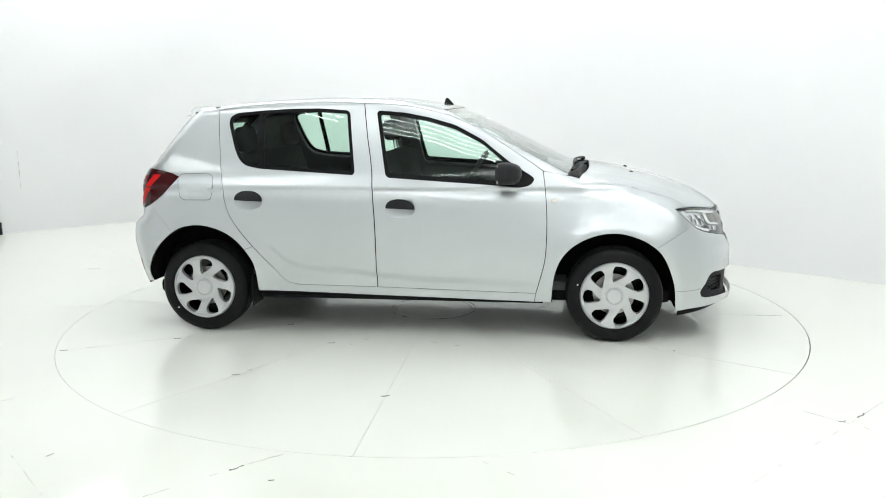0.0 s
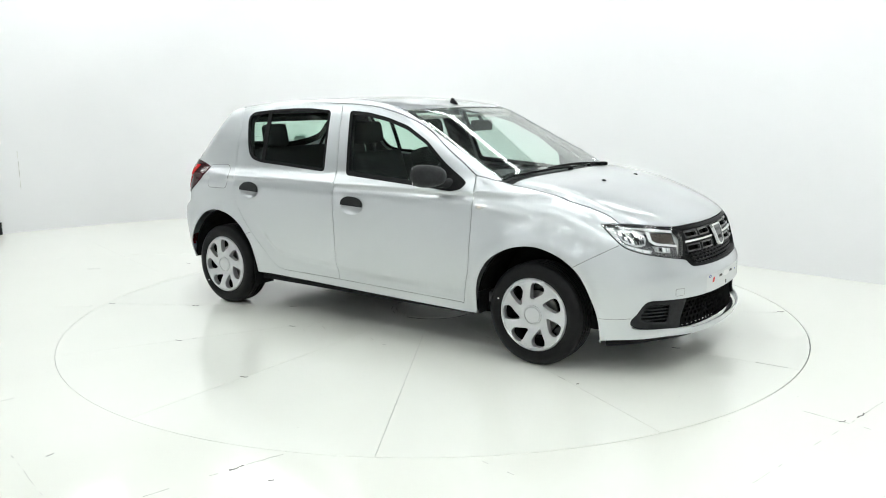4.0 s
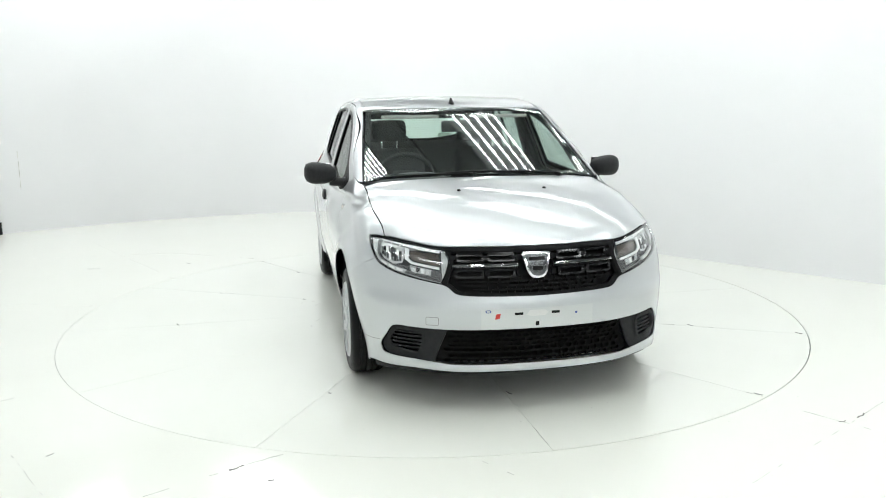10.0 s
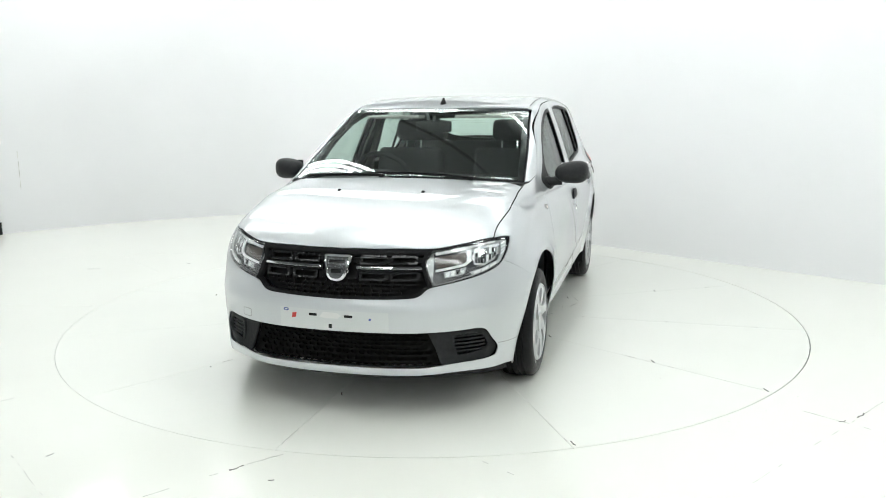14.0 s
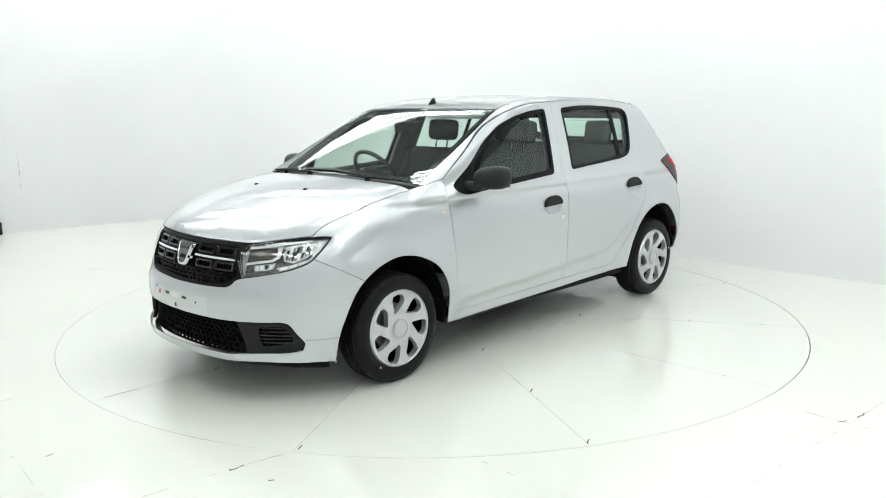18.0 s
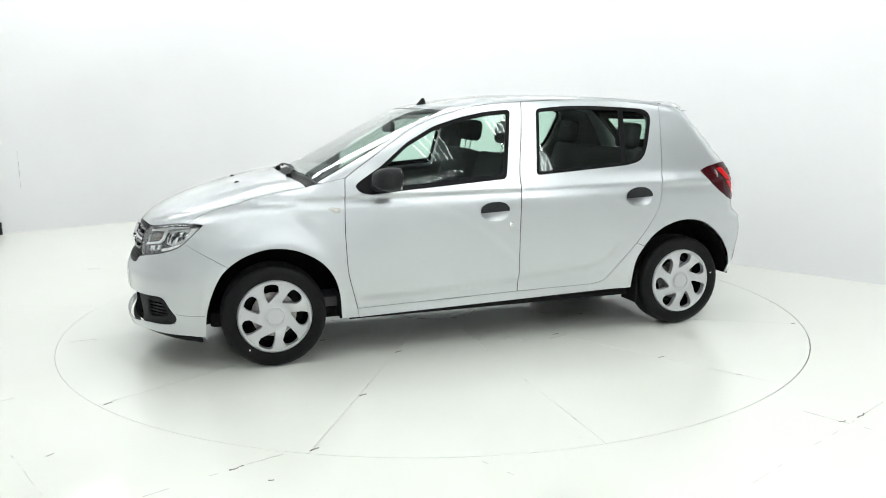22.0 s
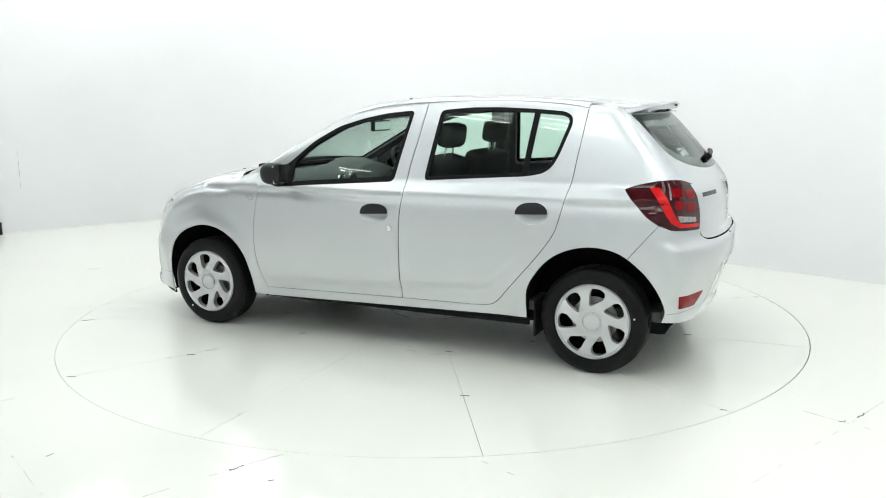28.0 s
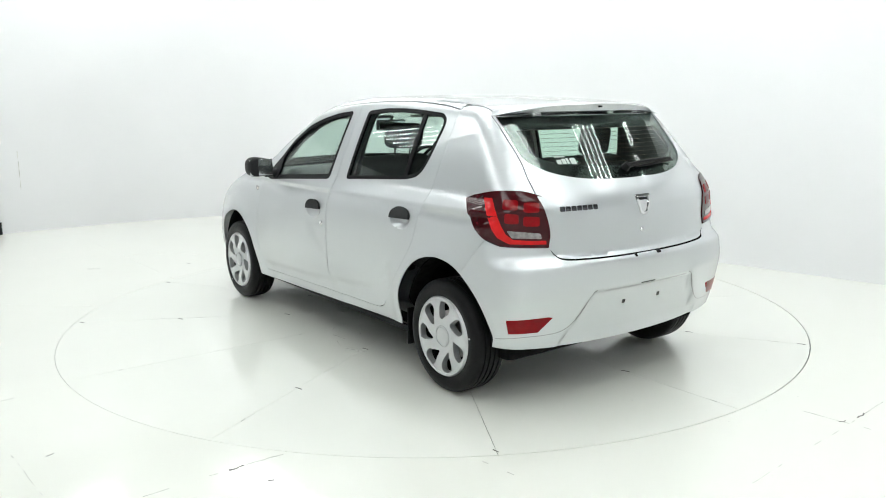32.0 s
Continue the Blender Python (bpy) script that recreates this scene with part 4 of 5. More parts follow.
BEZEL = mat("lamp_bezel", (0.055, 0.055, 0.06), 0.25, 0.3, 0.4, 40, 0.1)
FROST = mat("frosted_block", (0.86, 0.86, 0.86), 0.25, 0, 0.5, 60, 0.02)
DRLM = mat("running_light_white", (0.60, 0.61, 0.62), 0.25, 0.2, 0.4, 60, 0.03)
POCKET = mat("smoked_indicator", (0.10, 0.080, 0.070), 0.2, 0.2, 0.6, 120, 0.4, 0.6, 150)
for s in (1, -1):
    lamp = [o for o in car.children if o.name.startswith("headlamp")][0 if s == 1 else 1]

    def lp(name, material, pts, depth, parent, label="", r=0.0, holes=()):
        q = resample(np.array(pts, float), 0.05)
        return panel(name, material, parent, "nose", [in_lamp(q, s)], label, gap=0, depth=depth, thick=0.008, h=0.025, edge=0.012, holes=holes)
    lp("lamp_bezel", BEZEL, [(0.12, 0.62), (0.50, 0.20), (0.98, 0.03), (0.98, 0.97), (0.55, 0.97), (0.14, 0.90)], 0.028, lamp, "dark grey lamp surround")
    drl = lp("running_light", DRLM, [(0.03, 0.10), (0.13, 0.10), (0.115, 0.62), (0.16, 0.82), (0.54, 0.84), (0.50, 0.96), (0.10, 0.97), (0.03, 0.80)], 0.012, lamp,
             "white daytime running light strip")
    for k in range(4):
        r0 = 0.16 + 0.145 * k
        lp("light_block", FROST, [(0.045, r0), (0.12, r0 + 0.01), (0.115, r0 + 0.10), (0.045, r0 + 0.09)], 0.009, drl)
    for k in range(3):
        s0 = 0.18 + 0.11 * k
        lp("light_block", FROST, [(s0, 0.855), (s0 + 0.09, 0.865), (s0 + 0.085, 0.945), (s0, 0.945)], 0.009, drl)
    main = lp("main_reflector", FACET, [(0.16, 0.16), (0.30, 0.10), (0.46, 0.14), (0.50, 0.40), (0.47, 0.66), (0.34, 0.78), (0.20, 0.74), (0.15, 0.55)], 0.024, lamp, "silver faceted main reflector")
    # black and pale facets among the chrome paint in dark and bright reflections
    for k in range(8):
        s0 = 0.175 + 0.036 * k
        lift = 0.10 * abs(k - 3.5) / 3.5
        lp("reflector_facet", (CHROME, GLOSSBLACK, FROST, CHROME, BEZEL, CHROME, FROST, GLOSSBLACK)[k], [(s0, 0.19 + lift), (s0 + 0.030, 0.18 + lift), (s0 + 0.034, 0.42), (s0 + 0.004, 0.44)],
           0.021, main, "chrome facet" if k in (0, 3, 5) else "")
        lp("reflector_facet", (GLOSSBLACK, CHROME, BEZEL, FROST, CHROME, GLOSSBLACK, CHROME, BEZEL)[k], [(s0 + 0.006, 0.47), (s0 + 0.034, 0.45), (s0 + 0.030, 0.70 - lift), (s0 + 0.008, 0.72 - lift)],
           0.021, main)
    lp("bulb_shade", GLOSSBLACK, [(0.33, 0.40), (0.39, 0.38), (0.40, 0.52), (0.34, 0.54)], 0.016, main)
    lp("indicator_bowl", POCKET, [(0.57, 0.20), (0.95, 0.15), (0.95, 0.50), (0.63, 0.50), (0.57, 0.42)], 0.024, lamp, "smoked indicator")
    lp("lamp_brow", FROST, [(0.20, 0.03), (0.60, 0.035), (0.96, 0.035), (0.96, 0.12), (0.58, 0.13), (0.40, 0.08), (0.20, 0.09)], 0.014, lamp, "pale strip under the lamp's top edge")
    lp("lamp_blade", FROST, [(0.505, 0.15), (0.555, 0.16), (0.56, 0.46), (0.62, 0.54), (0.96, 0.54), (0.96, 0.61), (0.60, 0.62), (0.52, 0.52)], 0.012, lamp, "pale angular blade")
    low = lp("low_reflector", FACET, [(0.57, 0.66), (0.86, 0.65), (0.84, 0.84), (0.60, 0.86)], 0.023, lamp, "small faceted reflector")
    # the same painted reflections, four facets wide
    for k in range(4):
        s0 = 0.60 + 0.062 * k
        lp("reflector_facet", (CHROME, GLOSSBLACK, FROST, CHROME)[k], [(s0, 0.68), (s0 + 0.050, 0.68), (s0 + 0.042, 0.82), (s0 + 0.006, 0.83)], 0.020, low, "chrome facet" if k in (0, 3) else "")

# ================= tail lamp pattern, rear fittings =================
for s in (1, -1):
    tl = [o for o in car.children if o.name.startswith("tail_lamp")][0 if s == 1 else 1]

    cshape = np.array([(0.778, 1.004), (0.754, 0.935), (0.733, 0.872), (0.713, 0.834), (0.673, 0.805), (0.600, 0.798), (0.540, 0.796), (0.540, 0.813), (0.600, 0.816),
                       (0.660, 0.824), (0.684, 0.850), (0.700, 0.886), (0.718, 0.940), (0.742, 1.006)]) * np.array([s, 1])
    panel("light_band", RED, tl, "tail", [lay("tail", cshape)], "bright red light band", gap=0, depth=-0.0085, thick=0.006, h=0.02)
    for a0, a1, z0, z1 in ((0.699, 0.646, 0.955, 0.998), (0.626, 0.568, 0.942, 0.984), (0.690, 0.642, 0.894, 0.938), (0.626, 0.566, 0.880, 0.924)):
        panel("light_block", BLOCKRED, tl, "tail", [lay("tail", rounded(np.array([(s * a0, z0 + 0.004), (s * a1, z0), (s * a1, z1), (s * a0, z1 + 0.004)]), 0.010, 3))],
              gap=0, depth=-0.0080, thick=0.005, h=0.03)
    rev = np.array([(0.682, 0.866), (0.563, 0.848), (0.556, 0.822), (0.665, 0.832)]) * np.array([s, 1])
    panel("reversing_light", mat("clear_lens", (0.30, 0.27, 0.27), 0.15, 0.3, 1.0, 60, 0.3), tl, "tail", [lay("tail", rounded(rev, 0.006, 3))], "clear reversing light", gap=0,
          depth=-0.0080, thick=0.005, h=0.03)
    panel("rear_reflector", BLOCKRED, rbumper, "tail", [lay("tail", np.array([(s * arcR(x, y), z) for x, y, z in
          ((-1.815, 0.780, 0.458), (-1.91, 0.60, 0.460), (-1.925, 0.585, 0.455), (-1.885, 0.645, 0.386), (-1.815, 0.765, 0.388))]))], "red rear reflector", gap=0.001,
          depth=-0.002, thick=0.01, h=0.03)
    hole_y = 0.130 * s + 0.0
    panel("plate_hole", GLOSSBLACK, rbumper, "rear", [lay("rear", rect(hole_y - 0.010, hole_y + 0.010, 0.462, 0.482))], "small square black hole", gap=0, depth=-0.0012, thick=0.004, h=0.03)
panel("grip_lip", SILVER, rbumper, "rear", [lay("rear", rounded(rect(-0.055, 0.085, 0.690, 0.708), 0.006, 3))], gap=0, depth=-0.004, thick=0.015, h=0.03)
RB = [(-0.052, 0.988), (0.052, 0.988), (0.044, 0.95), (0.030, 0.905), (0.014, 0.893), (-0.014, 0.893), (-0.030, 0.905), (-0.044, 0.95)]
rbadge = panel("badge", CHROME, gate, "rear", [lay("rear", rounded(RB, 0.008, 4))], "chrome shield-shaped emblem", gap=0, depth=-0.008, thick=0.012,
               holes=[[lay("rear", inset(resample(rounded(RB, 0.008, 4), 0.01), 0.011))]], h=0.02, edge=0.008)
panel("badge_field", REFLECTOR, rbadge, "rear", [lay("rear", inset(resample(rounded(RB, 0.008, 4), 0.01), 0.010))], gap=0, depth=-0.003, thick=0.006, h=0.02)
panel("badge_bar", BLACK, rbadge, "rear", [lay("rear", rect(-0.030, 0.030, 0.962, 0.974))], "dark bar in place of writing", gap=0, depth=-0.0045, thick=0.003, h=0.03)
for k in range(7):
    y = 0.508 - 0.0300 * k
    panel("name_bar", mat("dark_chrome", (0.10, 0.10, 0.11), 0.2, 0.9, 0, 60, 0.1) if k == 0 else bpy.data.materials["dark_chrome"], gate, "rear",
          [lay("rear", rounded(rect(y - 0.024, y, 0.941, 0.963), 0.003, 2))], "plain bar in place of a model name", gap=0, depth=-0.003, thick=0.005, h=0.03)
part("boot_lock", lathe([(0.0, 0.004), (0.010, 0.004), (0.013, 0.0), (0.013, -0.01)], 20, "Z"), CHROME, gate, m=at("rear", 0.012, 0.818), smooth=True)
# rear wiper
wp = lay("rear", [(0.01, 1.112), (-0.10, 1.118), (-0.25, 1.125), (-0.39, 1.130)])
wn = grad(wp)
rw = part("rear_wiper", tube_bm([tuple(p + n * d) for p, n, d in zip(wp, wn, (0.022, 0.026, 0.024, 0.016))], [0.013, 0.012, 0.011, 0.005], 8), BLACK, gate, "black rear wiper",
          smooth=True)
part("wiper_hub", lathe([(0.0, 0.034), (0.016, 0.032), (0.020, 0.02), (0.022, 0.0)], 16, "Z"), BLACK, rw, m=at("rear", 0.01, 1.112), smooth=True)
part("wiper_blade", tube_bm([tuple(p + n * 0.010) for p, n in zip(lay("rear", [(-0.06, 1.110), (-0.22, 1.115), (-0.41, 1.124)]), grad(lay("rear", [(-0.06, 1.11), (-0.22, 1.115), (-0.41, 1.124)])))],
                            0.006, 6), RUBBER, rw)

# heating wires in the rear window
for k in range(9):
    z = 1.150 + 0.020 * k
    wd = 0.46 if k > 2 else 0.38 + 0.03 * k
    panel("heater_wire", mat("heater_wire", (0.10, 0.06, 0.04), 0.5, 0, 0, 60, 0.1) if k == 0 else bpy.data.materials["heater_wire"], rg, "rear",
          [lay("rear", resample(rect(-wd, wd, z, z + 0.0010), 0.05))], gap=0, depth=0.0075, thick=0.001, h=0.2)

# small white sticker low in the rear window, its print as plain bars
sticker = panel("sticker", GLASS, rg, "rear", [lay("rear", rect(0.285, 0.405, 1.145, 1.190, 0.008))], "small white window sticker", gap=0, depth=0.0072, thick=0.0008, h=0.05)
for y0, y1, z0, z1 in ((0.375, 0.400, 1.150, 1.170), (0.348, 0.370, 1.150, 1.174), (0.330, 0.343, 1.150, 1.176), (0.290, 0.322, 1.148, 1.176), (0.340, 0.402, 1.181, 1.187)):
    panel("print_bar", WHITEPLASTIC, sticker, "rear", [lay("rear", rect(y0, y1, z0, z1, 0.003))], gap=0, depth=0.0062, thick=0.0008, h=0.05)

# roof spoiler
bm = bmesh.new()
NY = 25
prev = None
for i in range(NY):
    y = -0.590 + 1.18 * i / (NY - 1)
    e = abs(y) / 0.59
    tip = -1.640 + 0.085 * e * e + 0.065 * e ** 5
    x0 = -1.512 + 0.042 * e * e
    z0 = float(lay("top", [(x0, y * 0.955)])[0][2]) + 0.001
    zt = 1.436 - 0.022 * e * e - 0.030 * e ** 4
    th = 0.042 * (1 - 0.80 * e ** 2.5)
    ring = [(x0, y * 0.955, z0), (x0 + 0.45 * (tip - x0), y * 0.985, z0 + 0.45 * (zt - z0) + 0.006), (tip + 0.014, y, zt), (tip, y, zt - 0.010), (tip + 0.012, y, zt - th),
            (tip + 0.04, y * 0.99, zt - th - 0.004), (-1.56, y * 0.97, min(1.378, zt - th - 0.006)), (-1.47, y * 0.95, 1.37)]
    vs = [bm.verts.new(p) for p in ring]
    if prev:
        for k in range(8):
            bm.faces.new((prev[k], prev[(k + 1) % 8], vs[(k + 1) % 8], vs[k]))
    else:
        bm.faces.new(vs[::-1])
    prev = vs
bm.faces.new(prev)
bmesh.ops.recalc_face_normals(bm, faces=bm.faces[:])
sp_ob = part("roof_spoiler", bm, SILVER, gate, "silver roof spoiler over the rear window", smooth=True)
part("washer_jet", box_bm(0.014, 0.020, 0.010, (-1.644, 0.0, 1.414), 0.003), BLACK, sp_ob)

# ================= mirrors, handles, indicators, flap, aerial, wipers =================
for s, sp in ((1, "side_l"), (-1, "side_r")):
    fd = [o for o in car.children if o.name.startswith("front_door")][0 if s == 1 else 1]
    rd = [o for o in car.children if o.name.startswith("rear_door")][0 if s == 1 else 1]
    mir = part("door_mirror", bmesh.new(), PLASTIC, fd, "black plastic door mirror")
    bm = bmesh.new()
    bmesh.ops.create_uvsphere(bm, u_segments=32, v_segments=20, radius=1.0)
    for v in bm.verts:
        x, y, z = v.co
        d = (abs(x) ** 2.5 + abs(y) ** 2.7 + abs(z) ** 2.7) ** (1 / 2.6)
        x, y, z = x / d, y / d, z / d
        back = max(0.0, -x)
        t = 1.04 - 0.26 * (1 - y) / 2
        x = max(x, -0.55)
        v.co = (0.085 * x + 0.016 * y * -1, s * 0.096 * y, (0.070 * t) * z + 0.004 * y)
    bmesh.ops.recalc_face_normals(bm, faces=bm.faces[:])
    bm.to_mesh(mir.data)
    bm.free()
    mir.data.polygons.foreach_set("use_smooth", [True] * len(mir.data.polygons))
    mir.data.set_sharp_from_angle(angle=radians(50))
    mir.matrix_basis = pose(0.560, s * 0.914, 1.030)
    part("mirror_glass", box_bm(0.004, 0.158, 0.108, (-0.049, s * 0.006, 0.0), 0.0015), REFLECTOR, mir, "mirror glass")
    part("mirror_arm", tube_bm([(0.02, -s * 0.060, -0.045), (0.035, -s * 0.105, -0.052), (0.045, -s * 0.150, -0.055)], [0.030, 0.026, 0.034], 12), PLASTIC, mir, smooth=True)
    for k, (x, z) in enumerate(HANDLES):
        dr_ob = fd if k == 0 else rd
        q = handle_oval(k, 0.97)
        c0 = np.array([x, z - 0.016])
        top = [p for p in q if p[1] > z - 0.012]
        grip = np.array(top + [(x - 0.088, z - 0.014), (x, z - 0.018), (x + 0.088, z - 0.021)])
        grip = grip[np.argsort(np.arctan2(grip[:, 1] - z - 0.008, grip[:, 0] - x))]
        hd = panel("door_handle", PLASTIC, dr_ob, sp, [lay(sp, grip)], "black pull handle", gap=0, depth=-0.012, thick=0.014, h=0.02, edge=0.012)
        v2, f2 = fill2d([resample(handle_oval(k, 1.01), 0.010)], 0.010)
        p3 = lay(sp, v2)
        n3 = grad(p3)
        rel = np.minimum(1.0, np.hypot((v2[:, 0] - c0[0]) / 0.092, (v2[:, 1] - c0[1]) / 0.057))
        p3 = p3 - n3 * (0.002 + 0.024 * (1 - rel ** 2.4))[:, None]
        if np.sum(np.cross(p3[f2[:, 1]] - p3[f2[:, 0]], p3[f2[:, 2]] - p3[f2[:, 0]]) * n3[f2[:, 0]]) < 0:
            f2 = f2[:, ::-1]
        link("handle_bowl", mesh_of("handle_bowl", p3, f2, SILVER), hd, "silver finger recess")
    iq = np.array([(0.888, 0.866), (0.872, 0.876), (0.815, 0.870), (0.818, 0.846), (0.845, 0.842)])
    wing = [o for o in car.children if o.name.startswith("front_wing")][0 if s == 1 else 1]
    il = panel("side_indicator", mat("clear_plastic", (0.72, 0.72, 0.71), 0.12, 0.3, 1.0, 60, 0.1), wing, sp, [lay(sp, rounded(iq, 0.006, 3))], "clear side indicator", gap=0,
               depth=-0.004, thick=0.008, h=0.02, edge=0.008)
    panel("indicator_bulb", mat("bulb", (0.62, 0.55, 0.48), 0.3, 0.2, 0.5, 60, 0.1), il, sp, [lay(sp, rounded(rect(0.828, 0.850, 0.852, 0.864), 0.005, 3))], gap=0, depth=-0.0045, thick=0.004, h=0.03)
    if s == 1:
        part("door_lock", lathe([(0.0, 0.001), (0.006, 0.001), (0.008, 0.005), (0.013, 0.004), (0.016, 0.0), (0.016, -0.008)], 20, "Z"), CHROME, fd, m=at(sp, -0.190, 0.728), smooth=True)
flap = np.array([(-1.519, 1.013), (-1.327, 1.020), (-1.296, 0.995), (-1.288, 0.905), (-1.296, 0.862), (-1.315, 0.853), (-1.479, 0.852), (-1.505, 0.870), (-1.522, 0.925), (-1.536, 0.985)])
qr = [o for o in car.children if o.name.startswith("rear_quarter")][1]
fo = rounded(flap, 0.025, 4)
panel("flap_rim", mat("flap_groove", (0.22, 0.23, 0.23), 0.5, 0.2, 0, 60, 0.1), qr, "side_r", [lay("side_r", fo)], gap=0, depth=-0.0010, thick=0.003,
      holes=[[lay("side_r", inset(resample(fo, 0.01), 0.004))]], h=0.03)
panel("fuel_flap", SILVER, qr, "side_r", [lay("side_r", inset(resample(fo, 0.01), 0.004))], "round-cornered fuel flap", gap=0, depth=-0.0014, thick=0.004, h=0.03)
# aerial foot
bm = lathe([(0.0, 0.040), (0.006, 0.036), (0.017, 0.006), (0.020, 0.0), (0.020, -0.01)], 16, "Z")
for v in bm.verts:
    v.co.x = v.co.x * 1.7 - 0.30 * max(0, v.co.z)
m = at("top", 0.105, 0.0)
part("aerial_foot", bm, BLACK, car, "black roof aerial foot", m=Matrix.Translation(m.translation), smooth=True)
# washer jets and wipers
for y in (0.236, -0.236):
    p = lay("top", [(1.335, y)])[0]
    bm = bmesh.new()
    bmesh.ops.create_uvsphere(bm, u_segments=14, v_segments=8, radius=0.012)
    bmesh.ops.scale(bm, vec=(1.2, 0.9, 0.7), verts=bm.verts[:])
    part("washer_jet", bm, BLACK, hood, m=Matrix.Translation(tuple(p)), smooth=True)


def front_wiper(pts, pivot):
    p = lay("top", pts)
    n = grad(p)
    ds = np.linspace(0.014, 0.010, len(pts))
    w = part("front_wiper", tube_bm([tuple(a + b * d) for a, b, d in zip(p, n, ds)], [0.008] + [0.006] * (len(pts) - 2) + [0.004], 8), BLACK, car, "black windscreen wiper", smooth=True)
    k = len(pts) // 3
    part("wiper_blade", tube_bm([tuple(a + b * 0.006 + np.array([-0.012, 0, 0.002])) for a, b in zip(p[k:], n[k:])], 0.007, 6), RUBBER, w)
    part("wiper_hub", lathe([(0.0, 0.022), (0.012, 0.020), (0.016, 0.01), (0.016, -0.01)], 16, "Z"), BLACK, w, m=at("top", *pivot), smooth=True)


front_wiper([(1.045, 0.42), (1.005, 0.25), (0.985, 0.05), (0.98, -0.15), (0.985, -0.24)], (1.045, 0.42))
front_wiper([(1.050, -0.10), (1.015, -0.28), (0.985, -0.46), (0.955, -0.60)], (1.050, -0.10))

# ================= the cabin =================
panel("headliner", HEADLINER, car, "top", [line("top", [(0.10, 0.53), (-0.4, 0.55), (-0.9, 0.55), (-1.42, 0.53)]), line("top", [(-1.42, -0.53), (-0.9, -0.55), (-0.4, -0.55), (0.10, -0.53)])],
      "pale roof lining", gap=0, depth=0.035, thick=0.012, h=0.06)
for s, sp in ((1, "side_l"), (-1, "side_r")):
    rail = [o for o in car.children if o.name.startswith("roof_rail")][0 if s == 1 else 1]
    panel("pillar_trim", TRIM, rail, sp, [line(sp, FD_TOP[::-1]), line("top", [(0.92, s * 0.690), (0.55, s * 0.640), (0.20, s * 0.59), (-0.2, s * 0.575), (-0.9, s * 0.57), (-1.28, s * 0.565)]),
                                          line(sp, RD_TOP[::-1])], "dark inner pillar trim", gap=0.002, depth=0.012, thick=0.02, h=0.05)
    fd = [o for o in car.children if o.name.startswith("front_door")][0 if s == 1 else 1]
    rd = [o for o in car.children if o.name.startswith("rear_door")][0 if s == 1 else 1]
    fwl = line(sp, rounded(FWIN, 0.03, 4), smooth=False)
    rwl = line(sp, rounded(RWIN, 0.03, 4), smooth=False)
    panel("door_trim", TRIM, fd, sp, [line(sp, FD_FRONT), line(sp, FD_TOP), line(sp, B_GAP), line(sp, [(-0.247, 0.31), (0.735, 0.287)], smooth=False)], "dark inner door trim",
          gap=0.004, depth=0.035, thick=0.03, holes=[[fwl]], hole_gap=0.004, h=0.06)
    panel("door_trim", TRIM, rd, sp, [line(sp, B_GAP), line(sp, [(-0.247, 0.31), (-0.74, 0.315)], smooth=False), line(sp, RD_REAR)[::-1], line(sp, RD_TOP)[::-1]], "dark inner door trim",
          gap=0.004, depth=0.035, thick=0.03, holes=[[rwl]], hole_gap=0.004, h=0.06)
    qt = [o for o in car.children if o.name.startswith("rear_quarter")][0 if s == 1 else 1]
    panel("quarter_trim", TRIM, qt, sp, [line(sp, [(-1.297, 1.40), (-1.268, 1.168), (-1.225, 0.931), (-1.18, 0.76)]), line(sp, [(-1.60, 0.76), (-1.66, 1.0), (-1.60, 1.16), (-1.46, 1.37)])],
          "dark inner trim", gap=0, depth=0.04, thick=0.03, h=0.06)
part("cabin_floor", box_bm(2.65, 1.40, 0.06, (-0.40, 0, 0.315), 0.01), TRIM, car, "dark carpeted cabin floor")
part("bulkhead", box_bm(0.06, 0.96, 0.62, (0.99, 0, 0.64), 0.01), DARK, car)
part("boot_floor", box_bm(0.66, 0.98, 0.06, (-1.50, 0, 0.62), 0.01), TRIM, car)
part("parcel_shelf", box_bm(0.46, 1.16, 0.02, (-1.49, 0, 0.985), 0.006), TRIM, car, "dark parcel shelf")
panel("tailgate_trim", TRIM, gate, "rear", [line("rear", [(0.50, 0.74), (0.52, 0.95), (0.50, 1.06), (0.0, 1.055), (-0.50, 1.06), (-0.52, 0.95), (-0.50, 0.74)], smooth=False)], gap=0, depth=0.04,
      thick=0.02, h=0.08)

# dashboard
bm = bmesh.new()
prof = [(0.99, 0.985), (0.86, 1.000), (0.74, 0.990), (0.66, 0.955), (0.625, 0.90), (0.63, 0.82), (0.68, 0.76), (0.74, 0.72), (0.99, 0.72)]
prev = None
for i in range(17):
    y = -0.70 + 1.40 * i / 16
    bump = 0.045 * math.exp(-((y + 0.36) / 0.17) ** 4)
    ring = [bm.verts.new((x - (0.05 * bump / 0.045 if 2 <= k <= 4 else 0), y, z + (bump if 1 <= k <= 3 else 0) - (0.008 * (y / 0.7) ** 2))) for k, (x, z) in enumerate(prof)]
    if prev:
        for k in range(len(prof)):
            bm.faces.new((prev[k], prev[(k + 1) % len(prof)], ring[(k + 1) % len(prof)], ring[k]))
    else:
        bm.faces.new(ring[::-1])
    prev = ring
bm.faces.new(prev)
bmesh.ops.recalc_face_normals(bm, faces=bm.faces[:])
dash = part("dashboard", bm, TRIM, car, "dark grey dashboard", smooth=True)
